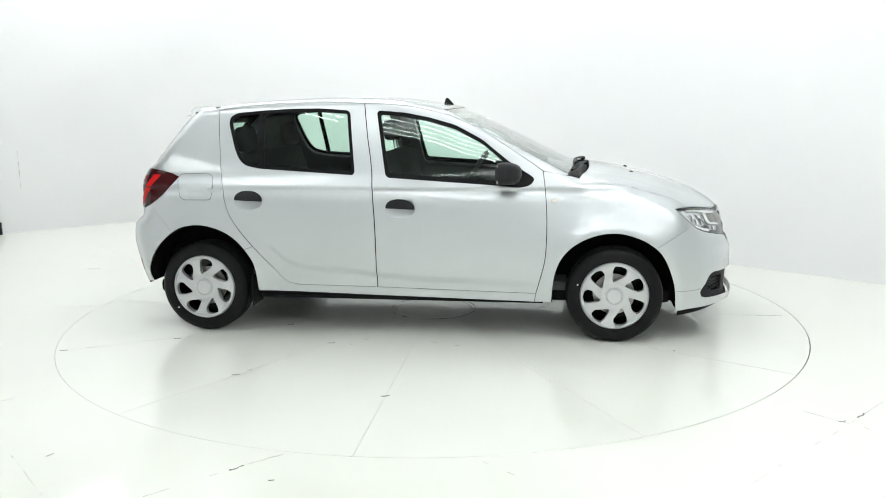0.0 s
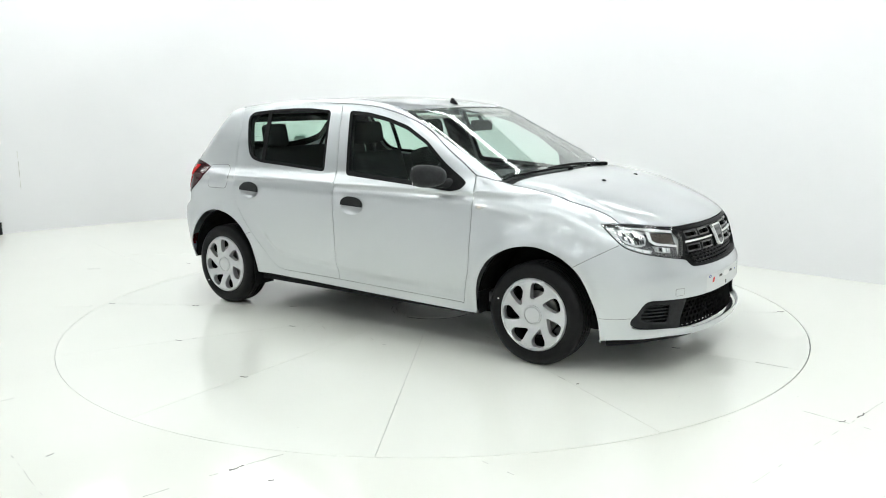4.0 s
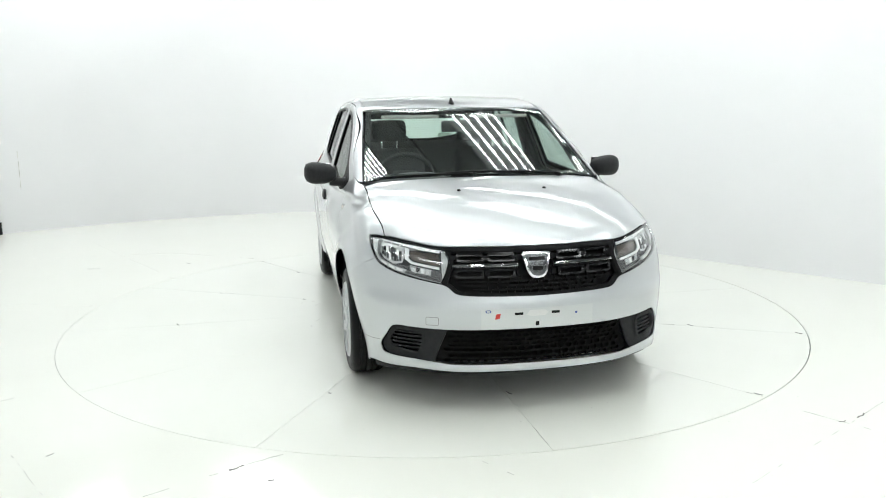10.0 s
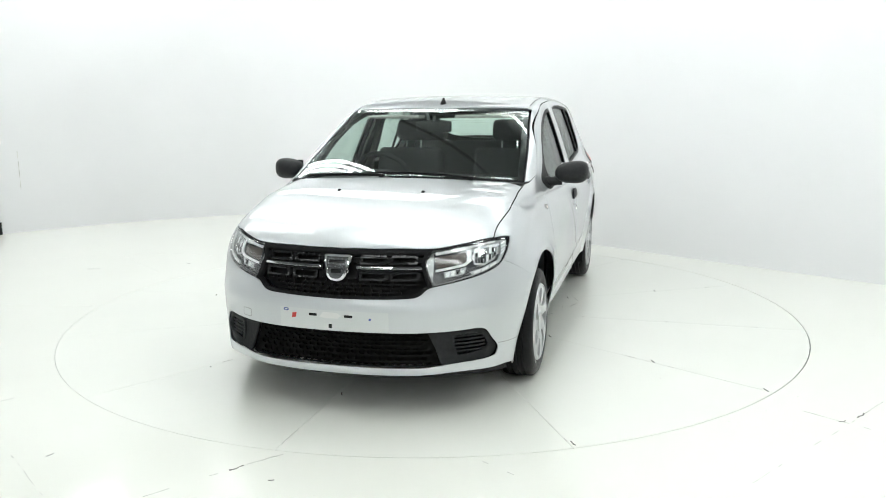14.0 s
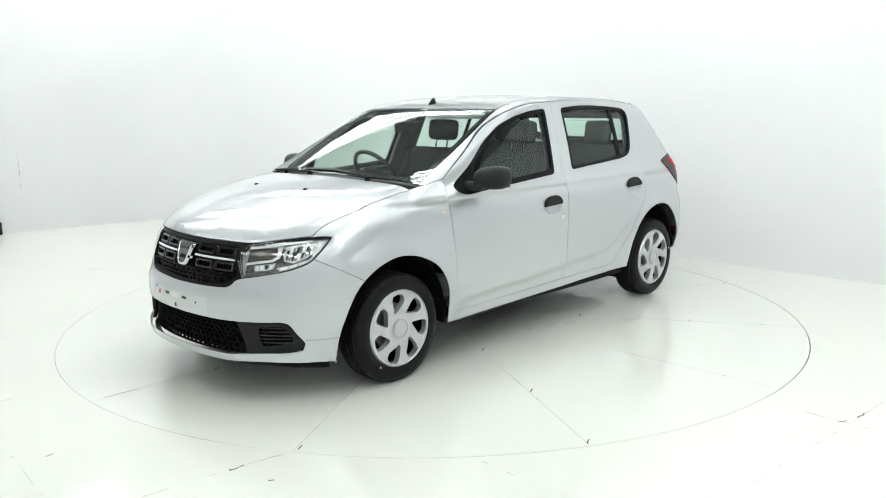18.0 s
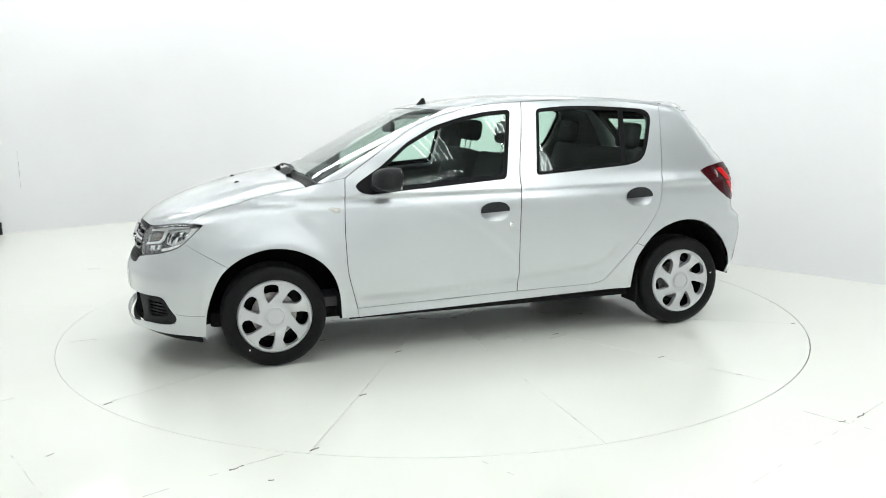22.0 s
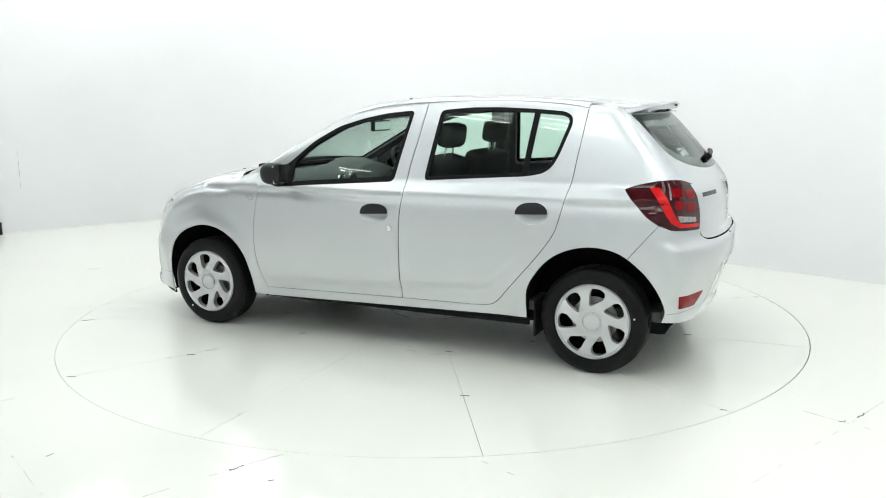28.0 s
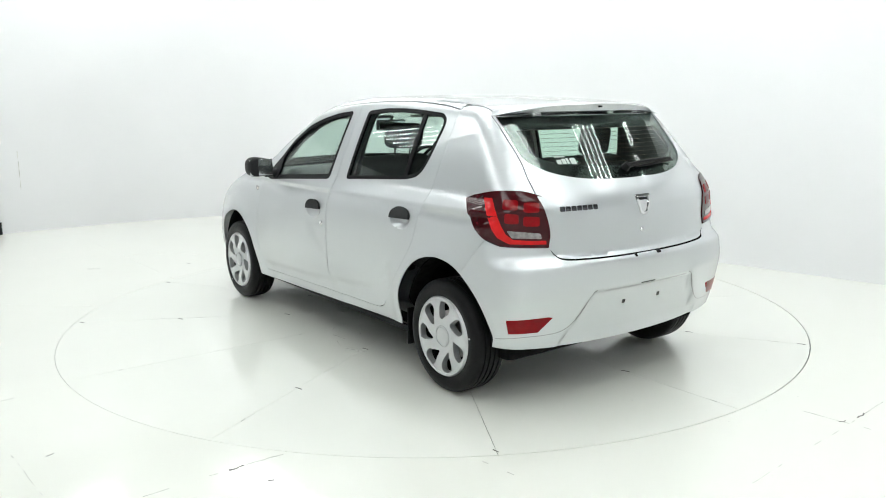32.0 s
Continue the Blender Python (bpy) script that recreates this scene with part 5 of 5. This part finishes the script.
for y in (0.075, -0.075):
    part("air_vent", lathe([(0.048, -0.01), (0.052, 0.004), (0.044, 0.008), (0.040, -0.004), (0.0, -0.006)], 24, "Z"), CHROME, dash, "chrome-ringed air vent",
         m=pose(0.618, y, 0.905) @ Matrix.Rotation(-math.pi / 2, 4, "Y"), smooth=True)
part("centre_stack", box_bm(0.06, 0.24, 0.22, (0.645, 0, 0.74), 0.015), PLASTIC, dash)
part("centre_console", box_bm(0.75, 0.20, 0.22, (0.30, 0, 0.44), 0.03), TRIM, car)
part("gear_lever", tube_bm([(0.38, 0, 0.55), (0.36, 0, 0.66), (0.355, 0, 0.70)], [0.012, 0.012, 0.026], 10), PLASTIC, car, smooth=True)
sw = new("steering_wheel")
sw.parent = car
tagged(sw, "black steering wheel")
sw.matrix_basis = pose(0.300, -0.36, 0.970, 0, -56, 0)
ringpts = [(0.182 * math.cos(a), 0.182 * math.sin(a), 0) for a in np.linspace(0, 2 * math.pi, 41)]
part("rim", tube_bm(ringpts, 0.015, 10), PLASTIC, sw, smooth=True)
part("hub", box_bm(0.15, 0.16, 0.05, (-0.02, 0, -0.015), 0.022, 3), PLASTIC, sw, smooth=True)
for a in (90, -90, 180):
    c, d = math.cos(radians(a)), math.sin(radians(a))
    part("spoke", tube_bm([(0.05 * c, 0.05 * d, -0.01), (0.175 * c, 0.175 * d, 0)], 0.014, 8), PLASTIC, sw, smooth=True)
part("column", tube_bm([(0, 0, -0.03), (0, 0, -0.36)], 0.04, 12), PLASTIC, sw, smooth=True)
rvm = part("rear_view_mirror", box_bm(0.030, 0.235, 0.072, (0.335, 0.0, 1.290), 0.014, 3), PLASTIC, car, "black interior mirror", smooth=True)
part("mirror_face", box_bm(0.003, 0.215, 0.056, (0.3185, 0.0, 1.290), 0.001), REFLECTOR, rvm)
part("mirror_stalk", tube_bm([(0.345, 0, 1.315), (0.31, 0, 1.35)], 0.010, 8), PLASTIC, rvm)
for y in (0.30, -0.30):
    part("sun_visor", box_bm(0.14, 0.36, 0.02, (0.20, y, 1.352), 0.008) , HEADLINER, car)


def cushion(sx, sy, sz, at_p, rx=0.0, bevel=0.05):
    bm = box_bm(sx, sy, sz, (0, 0, 0), bevel, 3)
    bmesh.ops.transform(bm, matrix=Matrix.Translation(at_p) @ Matrix.Rotation(radians(rx), 4, "Y"), verts=bm.verts[:])
    return bm


for s in (1, -1):
    seat = new("front_seat")
    seat.parent = car
    tagged(seat, "dark grey cloth front seat with headrest")
    y = 0.36 * s
    part("seat_cushion", cushion(0.52, 0.50, 0.16, (0.08, y, 0.53), -6), SEATCLOTH, seat, smooth=True)
    part("seat_back", cushion(0.16, 0.48, 0.62, (-0.235, y, 0.815), -17), SEATCLOTH, seat, smooth=True)
    part("headrest", cushion(0.11, 0.25, 0.15, (-0.37, y, 1.245), -10, 0.05), SEATCLOTH, seat, smooth=True)
    for k in (0.055, -0.055):
        part("headrest_post", tube_bm([(-0.33, y + k, 1.06), (-0.36, y + k, 1.20)], 0.006, 8), CHROME, seat)
    part("seat_base", box_bm(0.44, 0.42, 0.12, (0.05, y, 0.40), 0.02), DARK, seat)
bench = new("rear_seat")
bench.parent = car
tagged(bench, "dark grey cloth rear bench seat")
part("seat_cushion", cushion(0.50, 0.98, 0.16, (-0.82, 0, 0.54), -6), SEATCLOTH, bench, smooth=True)
part("seat_back", cushion(0.14, 1.26, 0.40, (-1.18, 0, 0.93), -18), SEATCLOTH, bench, smooth=True)
for y in (0.44, -0.44):
    part("headrest", cushion(0.09, 0.21, 0.17, (-1.20, y, 1.215), -10, 0.044), SEATCLOTH, bench, smooth=True)
for s in (1, -1):
    part("pillar_post", tube_bm([(-0.30, s * 0.735, 0.90), (-0.335, s * 0.66, 1.15), (-0.36, s * 0.60, 1.40)], 0.035, 8), TRIM, car, smooth=True)
    part("seat_belt", box_bm(0.005, 0.004, 0.50, (-0.30, s * 0.655, 1.10), 0.0), SEATCLOTH, car)

# grey strips as the shade of the front bumper's low corner creases, mask over the plate field
for s in (1, -1):
    q = [(s * arcF(1.574, 0.785), 0.3115), (s * arcF(1.66, 0.755), 0.3115), (s * arcF(1.735, 0.735), 0.318), (s * arcF(1.735, 0.735), 0.3215), (s * arcF(1.66, 0.755), 0.315),
         (s * arcF(1.574, 0.785), 0.315)]
    panel("crease_shade", bpy.data.materials["groove"], fbumper, "nose", [line("nose", q, smooth=False)], gap=0, depth=-0.0006, thick=0.003, h=0.05)
panel("recess_slot", GLOSSBLACK, rbumper, "rear", [lay("rear", rect(-0.05, 0.05, 0.5585, 0.5635))], gap=0, depth=-0.0008, thick=0.003, h=0.05)

# grey strip painting the shaded crease round the rear bumper's recess
for s in (1, -1):
    mid = np.array([(arcR(-1.757, 0.785), 0.362), (arcR(-1.83, 0.70), 0.366), (arcR(-1.90, 0.52), 0.374), (arcR(-1.92, 0.425), 0.440), (arcR(-1.95, 0.367), 0.540), (arcR(-1.96, 0.34), 0.560)])
    q = np.vstack([spline(mid, 5), spline(mid + np.array([0.0, 0.0035]), 5)[::-1]]) * np.array([s, 1])
    panel("crease_shade", bpy.data.materials["groove"], rbumper, "tail", [lay("tail", q)], gap=0, depth=-0.0006, thick=0.003, h=0.05)
# dark strip and patch on the skin stand for shade in gap and finger slot
gap_l = line("rear", [(0.560, 0.762), (0.545, 0.745), (0.50, 0.722), (0.30, 0.714), (0.0, 0.712)])
gl2 = flat("rear", np.vstack([gap_l, fwd(mirror(gap_l))[1:]]))
panel("gate_foot_shade", DARK, rbumper, "rear", [lay("rear", np.vstack([gl2 + np.array([0, 0.002]), (gl2 - np.array([0, 0.005]))[::-1]]))], "dark strip painted as the shade in the gap under the tailgate", gap=0, depth=-0.0012, thick=0.004, h=0.05)
panel("grip_slot_shade", GLOSSBLACK, rbumper, "rear", [lay("rear", rounded(rect(-0.09, 0.10, 0.697, 0.711), 0.005, 3))], "dark patch painted as the shade in the finger slot over the bumper", gap=0, depth=-0.0022, thick=0.004, h=0.03)


# ================= the studio =================
R_TABLE = 2.447
SEAM = 0.0014


def ring_sector(r0, r1, a0, a1, z0, z1, n=16):
    """A sector of a ring as a closed slab."""
    bm = bmesh.new()
    top, bot = [], []
    outer = [(r1, a0 + (a1 - a0) * i / n) for i in range(n + 1)]
    innr = [(r0, a1 - (a1 - a0) * i / n) for i in range(n + 1)] if r0 > 0 else [(0.0, 0.0)]
    for r, a in outer + innr:
        top.append(bm.verts.new((r * math.cos(a), r * math.sin(a), z1)))
        bot.append(bm.verts.new((r * math.cos(a), r * math.sin(a), z0)))
    bm.faces.new(top)
    bm.faces.new(bot[::-1])
    for i in range(len(top)):
        j = (i + 1) % len(top)
        bm.faces.new((top[i], bot[i], bot[j], top[j]))
    bmesh.ops.recalc_face_normals(bm, faces=bm.faces[:])
    return bm


table = tagged(new("turntable"), "round white painted turntable of twelve boards set flush in the floor", "turntable")
for k in range(12):
    a0, a1 = radians(30 * k + 0.5), radians(30 * k + 30.5)
    d = SEAM / 2
    part("turntable_board", ring_sector(0.27, R_TABLE - 0.0024, a0 + d / 1.4, a1 - d / 1.4, -0.03, -0.0008, 24), TABLEM, table)
part("turntable_hub", ring_sector(0, 0.262, 0, 2 * math.pi - 1e-4, -0.03, -0.0008, 48), TABLEM, table)
part("turntable_bed", ring_sector(0, R_TABLE - 0.003, 0, 2 * math.pi - 1e-4, -0.06, -0.014, 64), SEAMM, table, "grey filler in the joints")

# floor with a round opening, one sheet
bm = bmesh.new()
N = 180
inner = [bm.verts.new((0.0018 + (R_TABLE + 0.001) * math.cos(2 * math.pi * i / N), -0.0015 + (R_TABLE + 0.001) * math.sin(2 * math.pi * i / N), 0)) for i in range(N)]
wall_in = [bm.verts.new((0.0018 + (R_TABLE + 0.001) * math.cos(2 * math.pi * i / N), -0.0015 + (R_TABLE + 0.001) * math.sin(2 * math.pi * i / N), -0.08)) for i in range(N)]
outer = [bm.verts.new((14 * math.cos(2 * math.pi * i / N), 14 * math.sin(2 * math.pi * i / N), 0)) for i in range(N)]
for i in range(N):
    j = (i + 1) % N
    bm.faces.new((inner[i], outer[i], outer[j], inner[j]))
    bm.faces.new((wall_in[i], inner[i], inner[j], wall_in[j]))
bm.faces.new(wall_in)
floor_ob = part("floor", bm, FLOORM, None)
tagged(floor_ob, "glossy white painted studio floor with cracks and joints", "floor", kind="structure")

# cyclorama: one sweep of wall round the place
WALL_H, HALL_H = 2.82, 4.2
# the stretch behind the camera is unseen, set close to bounce light onto the car
PLAN = [(3.2, 0.85), (2.40, 1.65), (1.76, 2.33), (0.9, 3.25), (0.1, 4.35), (-0.6, 5.05), (-1.5, 5.25), (-2.4, 5.10), (-3.7, 4.54), (-4.99, 3.62),
        (-6.2, 2.6), (-7.0, 1.0), (-7.1, -2.0), (-6.6, -5.2), (-4.6, -7.1), (0.0, -7.5), (4.6, -7.1), (6.6, -5.4), (7.1, -3.2)]
plan = spline(PLAN, 6)
plan = np.vstack([plan, [(6.6, -2.6), (5.2, -1.15), (4.0, 0.05)]])
bm = bmesh.new()
rings = []
cen = np.array([0.0, -1.0])
for (x, y) in plan:
    out = np.array([x, y]) - cen
    out /= np.linalg.norm(out)
    col = []
    for dz, dr in ((0.0, 0.0), (0.03, 0.004), (WALL_H, 0.004), (WALL_H, 0.2), (0.0, 0.2)):
        col.append(bm.verts.new((x + out[0] * dr, y + out[1] * dr, dz)))
    rings.append(col)
for i in range(len(rings)):
    a, b = rings[i], rings[(i + 1) % len(rings)]
    for k in range(5):
        bm.faces.new((a[k], b[k], b[(k + 1) % 5], a[(k + 1) % 5]))
bmesh.ops.recalc_face_normals(bm, faces=bm.faces[:])
wall = part("wall_studio", bm, WALLM, None, smooth=True)
tagged(wall, "plain white curved studio wall", "wall", kind="structure")

# the hall round it, seen over the wall's top in what shines
bm = bmesh.new()
rings = []
for (x, y) in plan:
    out = np.array([x, y]) - cen
    out /= np.linalg.norm(out)
    rings.append([bm.verts.new((x + out[0] * dr, y + out[1] * dr, z)) for dr, z in ((0.35, -0.02), (0.35, HALL_H), (0.45, HALL_H), (0.45, -0.02))])
for i in range(len(rings)):
    a, b = rings[i], rings[(i + 1) % len(rings)]
    for k in range(4):
        bm.faces.new((a[k], b[k], b[(k + 1) % 4], a[(k + 1) % 4]))
bmesh.ops.recalc_face_normals(bm, faces=bm.faces[:])
tagged(part("wall_hall", bm, HALLM, None, smooth=True), "dark sheet wall of the hall behind the studio wall", "wall", kind="structure")

# ceiling
cl = part("ceiling", box_bm(15.5, 15.5, 0.1, (0, -2, HALL_H + 0.05)), CEILM, None)
for k in range(-10, 11):
    part("ceiling_rib", box_bm(9.0, 0.02, 0.02, (0, 0, 0)), RIBM, cl, m=pose(0.66 * k * 0.7071 - 0.4, -2 + 0.66 * k * 0.7071, HALL_H - 0.010, 0, 0, -45))
tagged(cl, "grey sheet ceiling over the studio", "ceiling", kind="structure")


def make_bank(n, length, pitch):
    b = tagged(new("tube_light"), "ceiling light with a row of long white tubes", "ceiling light", "ceiling lights")
    part("housing", box_bm(length + 0.1, pitch * n + 0.04, 0.06, (0, 0, 0.06), 0.01), HOUSING, b)
    for k in range(n):
        bm = tube_bm([(-length / 2, (k - (n - 1) / 2) * pitch, 0), (length / 2, (k - (n - 1) / 2) * pitch, 0)], 0.013, 8)
        part("tube", bm, TUBEM, b, smooth=True)
    return b


# rows of tubes run parallel to the slanting wall: v across the rows, u along the tubes
ROWS = (((8, 2.56, 0.058), -0.12, (0.0, -2.9, 2.9, -5.7, 5.8)),
        # place 6.6 here and -5.8 below are added, brightening floor and left wall
        ((5, 2.4, 0.13), -1.30, (0.6, -2.4, 3.6, 6.6, -5.2)),
        ((5, 2.4, 0.13), -3.15, (2.1, -0.5, -3.1, 4.9, -5.8)),
        ((5, 2.4, 0.13), 1.66, (0.3, -2.7, 3.2, -5.1)),
        ((2, 2.4, 0.10), 3.10, (-1.2, 1.4, 4.0)),
        # banks added out of view by the back wall to brighten the car's near side
        ((5, 2.4, 0.13), -4.60, (4.6,)), ((5, 2.4, 0.13), -6.40, (2.4, -0.6)), ((5, 2.4, 0.13), -2.60, (6.5,)))
for shape, v, places in ROWS:
    bank = None
    for u in places:
        m = pose((u + v) / math.sqrt(2), (v - u) / math.sqrt(2), CEIL_Z, 0, 0, -45)
        if bank is None:
            bank = make_bank(*shape)
            bank.matrix_basis = m
        else:
            copy_thing(bank, m)


# ================= joints, cracks and chips in the floor =================
def streak(name, parent, pts, width, material, gaps=0.0, seed=1, z=0.0012):
    """An uneven line of filler lying in the floor along points; each unbroken run is a piece of its own."""
    rnd = random.Random(seed)
    p = resample(pts, 0.035, False)
    runs, run = [], []
    for i in range(len(p)):
        d = p[min(i + 1, len(p) - 1)] - p[max(i - 1, 0)]
        n = np.array([-d[1], d[0]]) / max(1e-9, np.linalg.norm(d))
        c = p[i] + n * rnd.uniform(-1, 1) * width * 0.5
        w = width * rnd.uniform(0.3, 1.0)
        if rnd.random() < gaps:
            runs.append(run)
            run = []
            continue
        run.append((c + n * w / 2, c - n * w / 2))
    runs.append(run)
    for run in runs:
        if len(run) < 2:
            continue
        bm = bmesh.new()
        rows = [[bm.verts.new((*a, z)), bm.verts.new((*b, z)), bm.verts.new((*b, -0.002)), bm.verts.new((*a, -0.002))] for a, b in run]
        for u, v in zip(rows, rows[1:]):
            for k in range(4):
                bm.faces.new((u[k], u[(k + 1) % 4], v[(k + 1) % 4], v[k]))
        bm.faces.new(rows[0])
        bm.faces.new(rows[-1][::-1])
        bmesh.ops.recalc_face_normals(bm, faces=bm.faces[:])
        part(name, bm, material, parent)


FAINT = mat("faint_joint", (0.66, 0.65, 0.61), 0.7, 0, 0, 10, 0.12)
JOINTS = (((-2.167, -1.729), (-2.069, -1.634)),
          ((-1.099, -2.742), (-0.819, -2.517), (-0.640, -2.391)),
          ((-1.910, -2.216), (-1.700, -2.462), (-1.469, -2.740)),
          ((1.131, -2.780), (1.468, -2.492), (1.807, -2.216), (2.184, -1.889)),
          ((1.615, -1.883), (1.844, -2.144), (1.966, -2.275)),
          ((0.189, -2.485), (0.397, -2.717), (0.473, -2.798)),
          ((-4.2, 2.0), (-2.6, 2.3), (-1.6, 1.9)), ((-4.5, 0.4), (-2.5, 0.2)), ((-3.6, 2.9), (-2.2, 1.1)))
for i, j in enumerate(JOINTS):
    streak("floor_joint", floor_ob, j, 0.004, FAINT if i > 5 else SEAMM, 0.35, 11 + i)
for i, (x, y, a, l) in enumerate(((-0.819, -2.517, 0.68, 0.045), (1.964, -2.073, 0.71, 0.040), (1.848, -2.137, 0.30, 0.020), (-2.089, -1.642, 0.77, 0.040), (-1.057, -2.577, -0.50, 0.020), (2.092, -1.969, 0.60, 0.025),
                                 (-1.62, -2.35, 1.2, 0.03), (-0.62, -2.62, 0.2, 0.035), (-3.05, 1.55, 0.1, 0.06), (-2.3, 1.75, 0.0, 0.05))):
    streak("floor_chip", floor_ob, ((x - l * math.cos(a), y - l * math.sin(a)), (x + 0.3 * l, y), (x + l * math.cos(a), y + l * math.sin(a))), 0.010 if i < 2 else 0.006, CHIPM, 0.15, 40 + i, 0.0016)
rnd = random.Random(5)
for k in range(12):
    a = radians(30 * k + 0.5)
    for r0, r1 in ((0.6, 1.1), (1.5, 1.9), (2.1, 2.40)):
        if rnd.random() < 0.75:
            c0, c1 = rnd.uniform(r0, r1), rnd.uniform(r0, r1)
            streak("table_crack", table, ((c0 * math.cos(a), c0 * math.sin(a)), (c1 * math.cos(a), c1 * math.sin(a))), 0.004, SEAMM, 0.5, 80 + k)
    for r in (1.75, 2.40, 1.03):
        if rnd.random() < 0.6:
            aa = a + rnd.uniform(-0.012, 0.012)
            x, y = r * math.cos(aa), r * math.sin(aa)
            streak("table_chip", table, ((x - 0.02, y - 0.008), (x + 0.01, y), (x + 0.02, y + 0.012)), 0.008, CHIPM, 0.1, 120 + k)
for k in range(10):
    a, r = rnd.uniform(0, 6.28), rnd.uniform(0.4, 1.0)
    streak("table_crack", table, ((r * math.cos(a), r * math.sin(a)), ((r + 0.1) * math.cos(a + 0.12), (r + 0.1) * math.sin(a + 0.12)), ((r + 0.12) * math.cos(a + 0.3), (r + 0.12) * math.sin(a + 0.3))),
           0.004, SEAMM, 0.3, 200 + k)
streak("hub_joint", table, [(0.30 * math.cos(t), 0.30 * math.sin(t)) for t in np.linspace(0, 6.2, 40)], 0.005, CHIPM, 0.25, 300)

# flecks of dirt on the paint, and marks at the foot of the wall
rnd = random.Random(77)
for host, name, r0, r1, n in ((floor_ob, "floor_flecks", 2.5, 4.2, 70), (table, "table_flecks", 0.5, 2.4, 60)):
    bm = bmesh.new()
    for _ in range(n):
        a, r = rnd.uniform(0, 6.28), rnd.uniform(r0, r1)
        x, y, q = r * math.cos(a), r * math.sin(a), rnd.uniform(0.0022, 0.005)
        vs = [bm.verts.new((x + q * rnd.uniform(0.5, 1.2) * math.cos(b), y + q * rnd.uniform(0.5, 1.2) * math.sin(b), 0.0009)) for b in np.linspace(0, 6.28, 6)[:-1]]
        top = bm.verts.new((x, y, 0.0016))
        for k in range(5):
            bm.faces.new((vs[k], vs[(k + 1) % 5], top))
    fl = part(name, bm, SEAMM, host)
    tagged(fl, "small flecks of dirt", kind="stuff")


def on_wall(x, y):
    """The nearest place on the wall's foot and the way into the room there."""
    p = resample(plan, 0.02)
    i = int(np.argmin(np.hypot(p[:, 0] - x, p[:, 1] - y)))
    n = cen - p[i]
    return p[i], n / np.linalg.norm(n)


rnd = random.Random(31)
for z0, z1 in ((0.50, 0.60), (0.64, 0.83), (0.86, 0.945)):
    pts = []
    for k in range(6):
        q, n = on_wall(-4.775 + 0.01 * rnd.uniform(-1, 1), 3.775)
        pts.append((q[0] - n[0] * 0.002, q[1] - n[1] * 0.002, z0 + (z1 - z0) * k / 5))
    part("wall_crack", tube_bm(pts, [0.002, 0.004, 0.005, 0.003, 0.005, 0.002], 5), SEAMM, wall)
q, n = on_wall(-5.06, 3.58)
bx = tagged(new("floor_box"), "small dark box on the floor against the wall", "box")
bx.matrix_basis = pose(q[0] + n[0] * 0.05, q[1] + n[1] * 0.05, 0, 0, 0, math.degrees(math.atan2(n[1], n[0])) + 90)
part("case", box_bm(0.16, 0.06, 0.13, (0, 0, 0.065), 0.006), PLASTIC, bx)
part("lid", box_bm(0.164, 0.064, 0.012, (0, 0, 0.136), 0.004), BLACK, bx)


# ================= motion of the turntable and the car =================
def motions():
    headings = [(0, -8.63), (0.5, -11.78), (1, -15.31), (1.5, -18.91), (2, -22.42), (2.5, -25.7), (3, -29.33), (3.5, -32.88),
                (5.5, -47.49), (6, -51.12), (6.5, -54.31), (7, -57.82), (7.5, -61.4), (8, -65.05), (8.5, -68.19), (9, -71.68),
                (9.5, -75.22), (10, -78.87), (10.5, -82.08), (11, -85.4), (11.5, -89.04), (12, -92.65), (12.5, -95.97), (13, -99.44),
                (13.5, -103.08), (14, -106.72), (14.5, -110.01), (16.5, -123.94), (17, -127.52), (17.5, -131.19), (18, -134.87),
                (18.5, -138.38), (19, -141.89), (19.5, -145.47), (20, -149.18), (20.5, -152.47), (21, -155.94), (21.5, -159.47),
                (22, -163.11), (22.5, -166.61), (23, -170.04), (23.5, -173.58), (24, -177.36), (24.5, -180.82), (25, -184.24),
                (25.5, -187.65), (27.5, -202.03), (28, -205.9), (28.5, -209.46), (29, -212.81), (29.5, -216.3), (30, -220.18),
                (30.5, -223.72), (31, -227.04), (31.5, -230.45), (32, -234.42)]
    rows_t, rows_c = [], []
    for t, a in headings:
        rows_t.append((t, pose(0, 0, 0, 0, 0, a)))
        rows_c.append((t, pose(0, 0, 0, 0, 0, a) @ pose(0, 0.115, 0.0)))
    walk(table, rows_t)
    walk(car, rows_c)


motions()
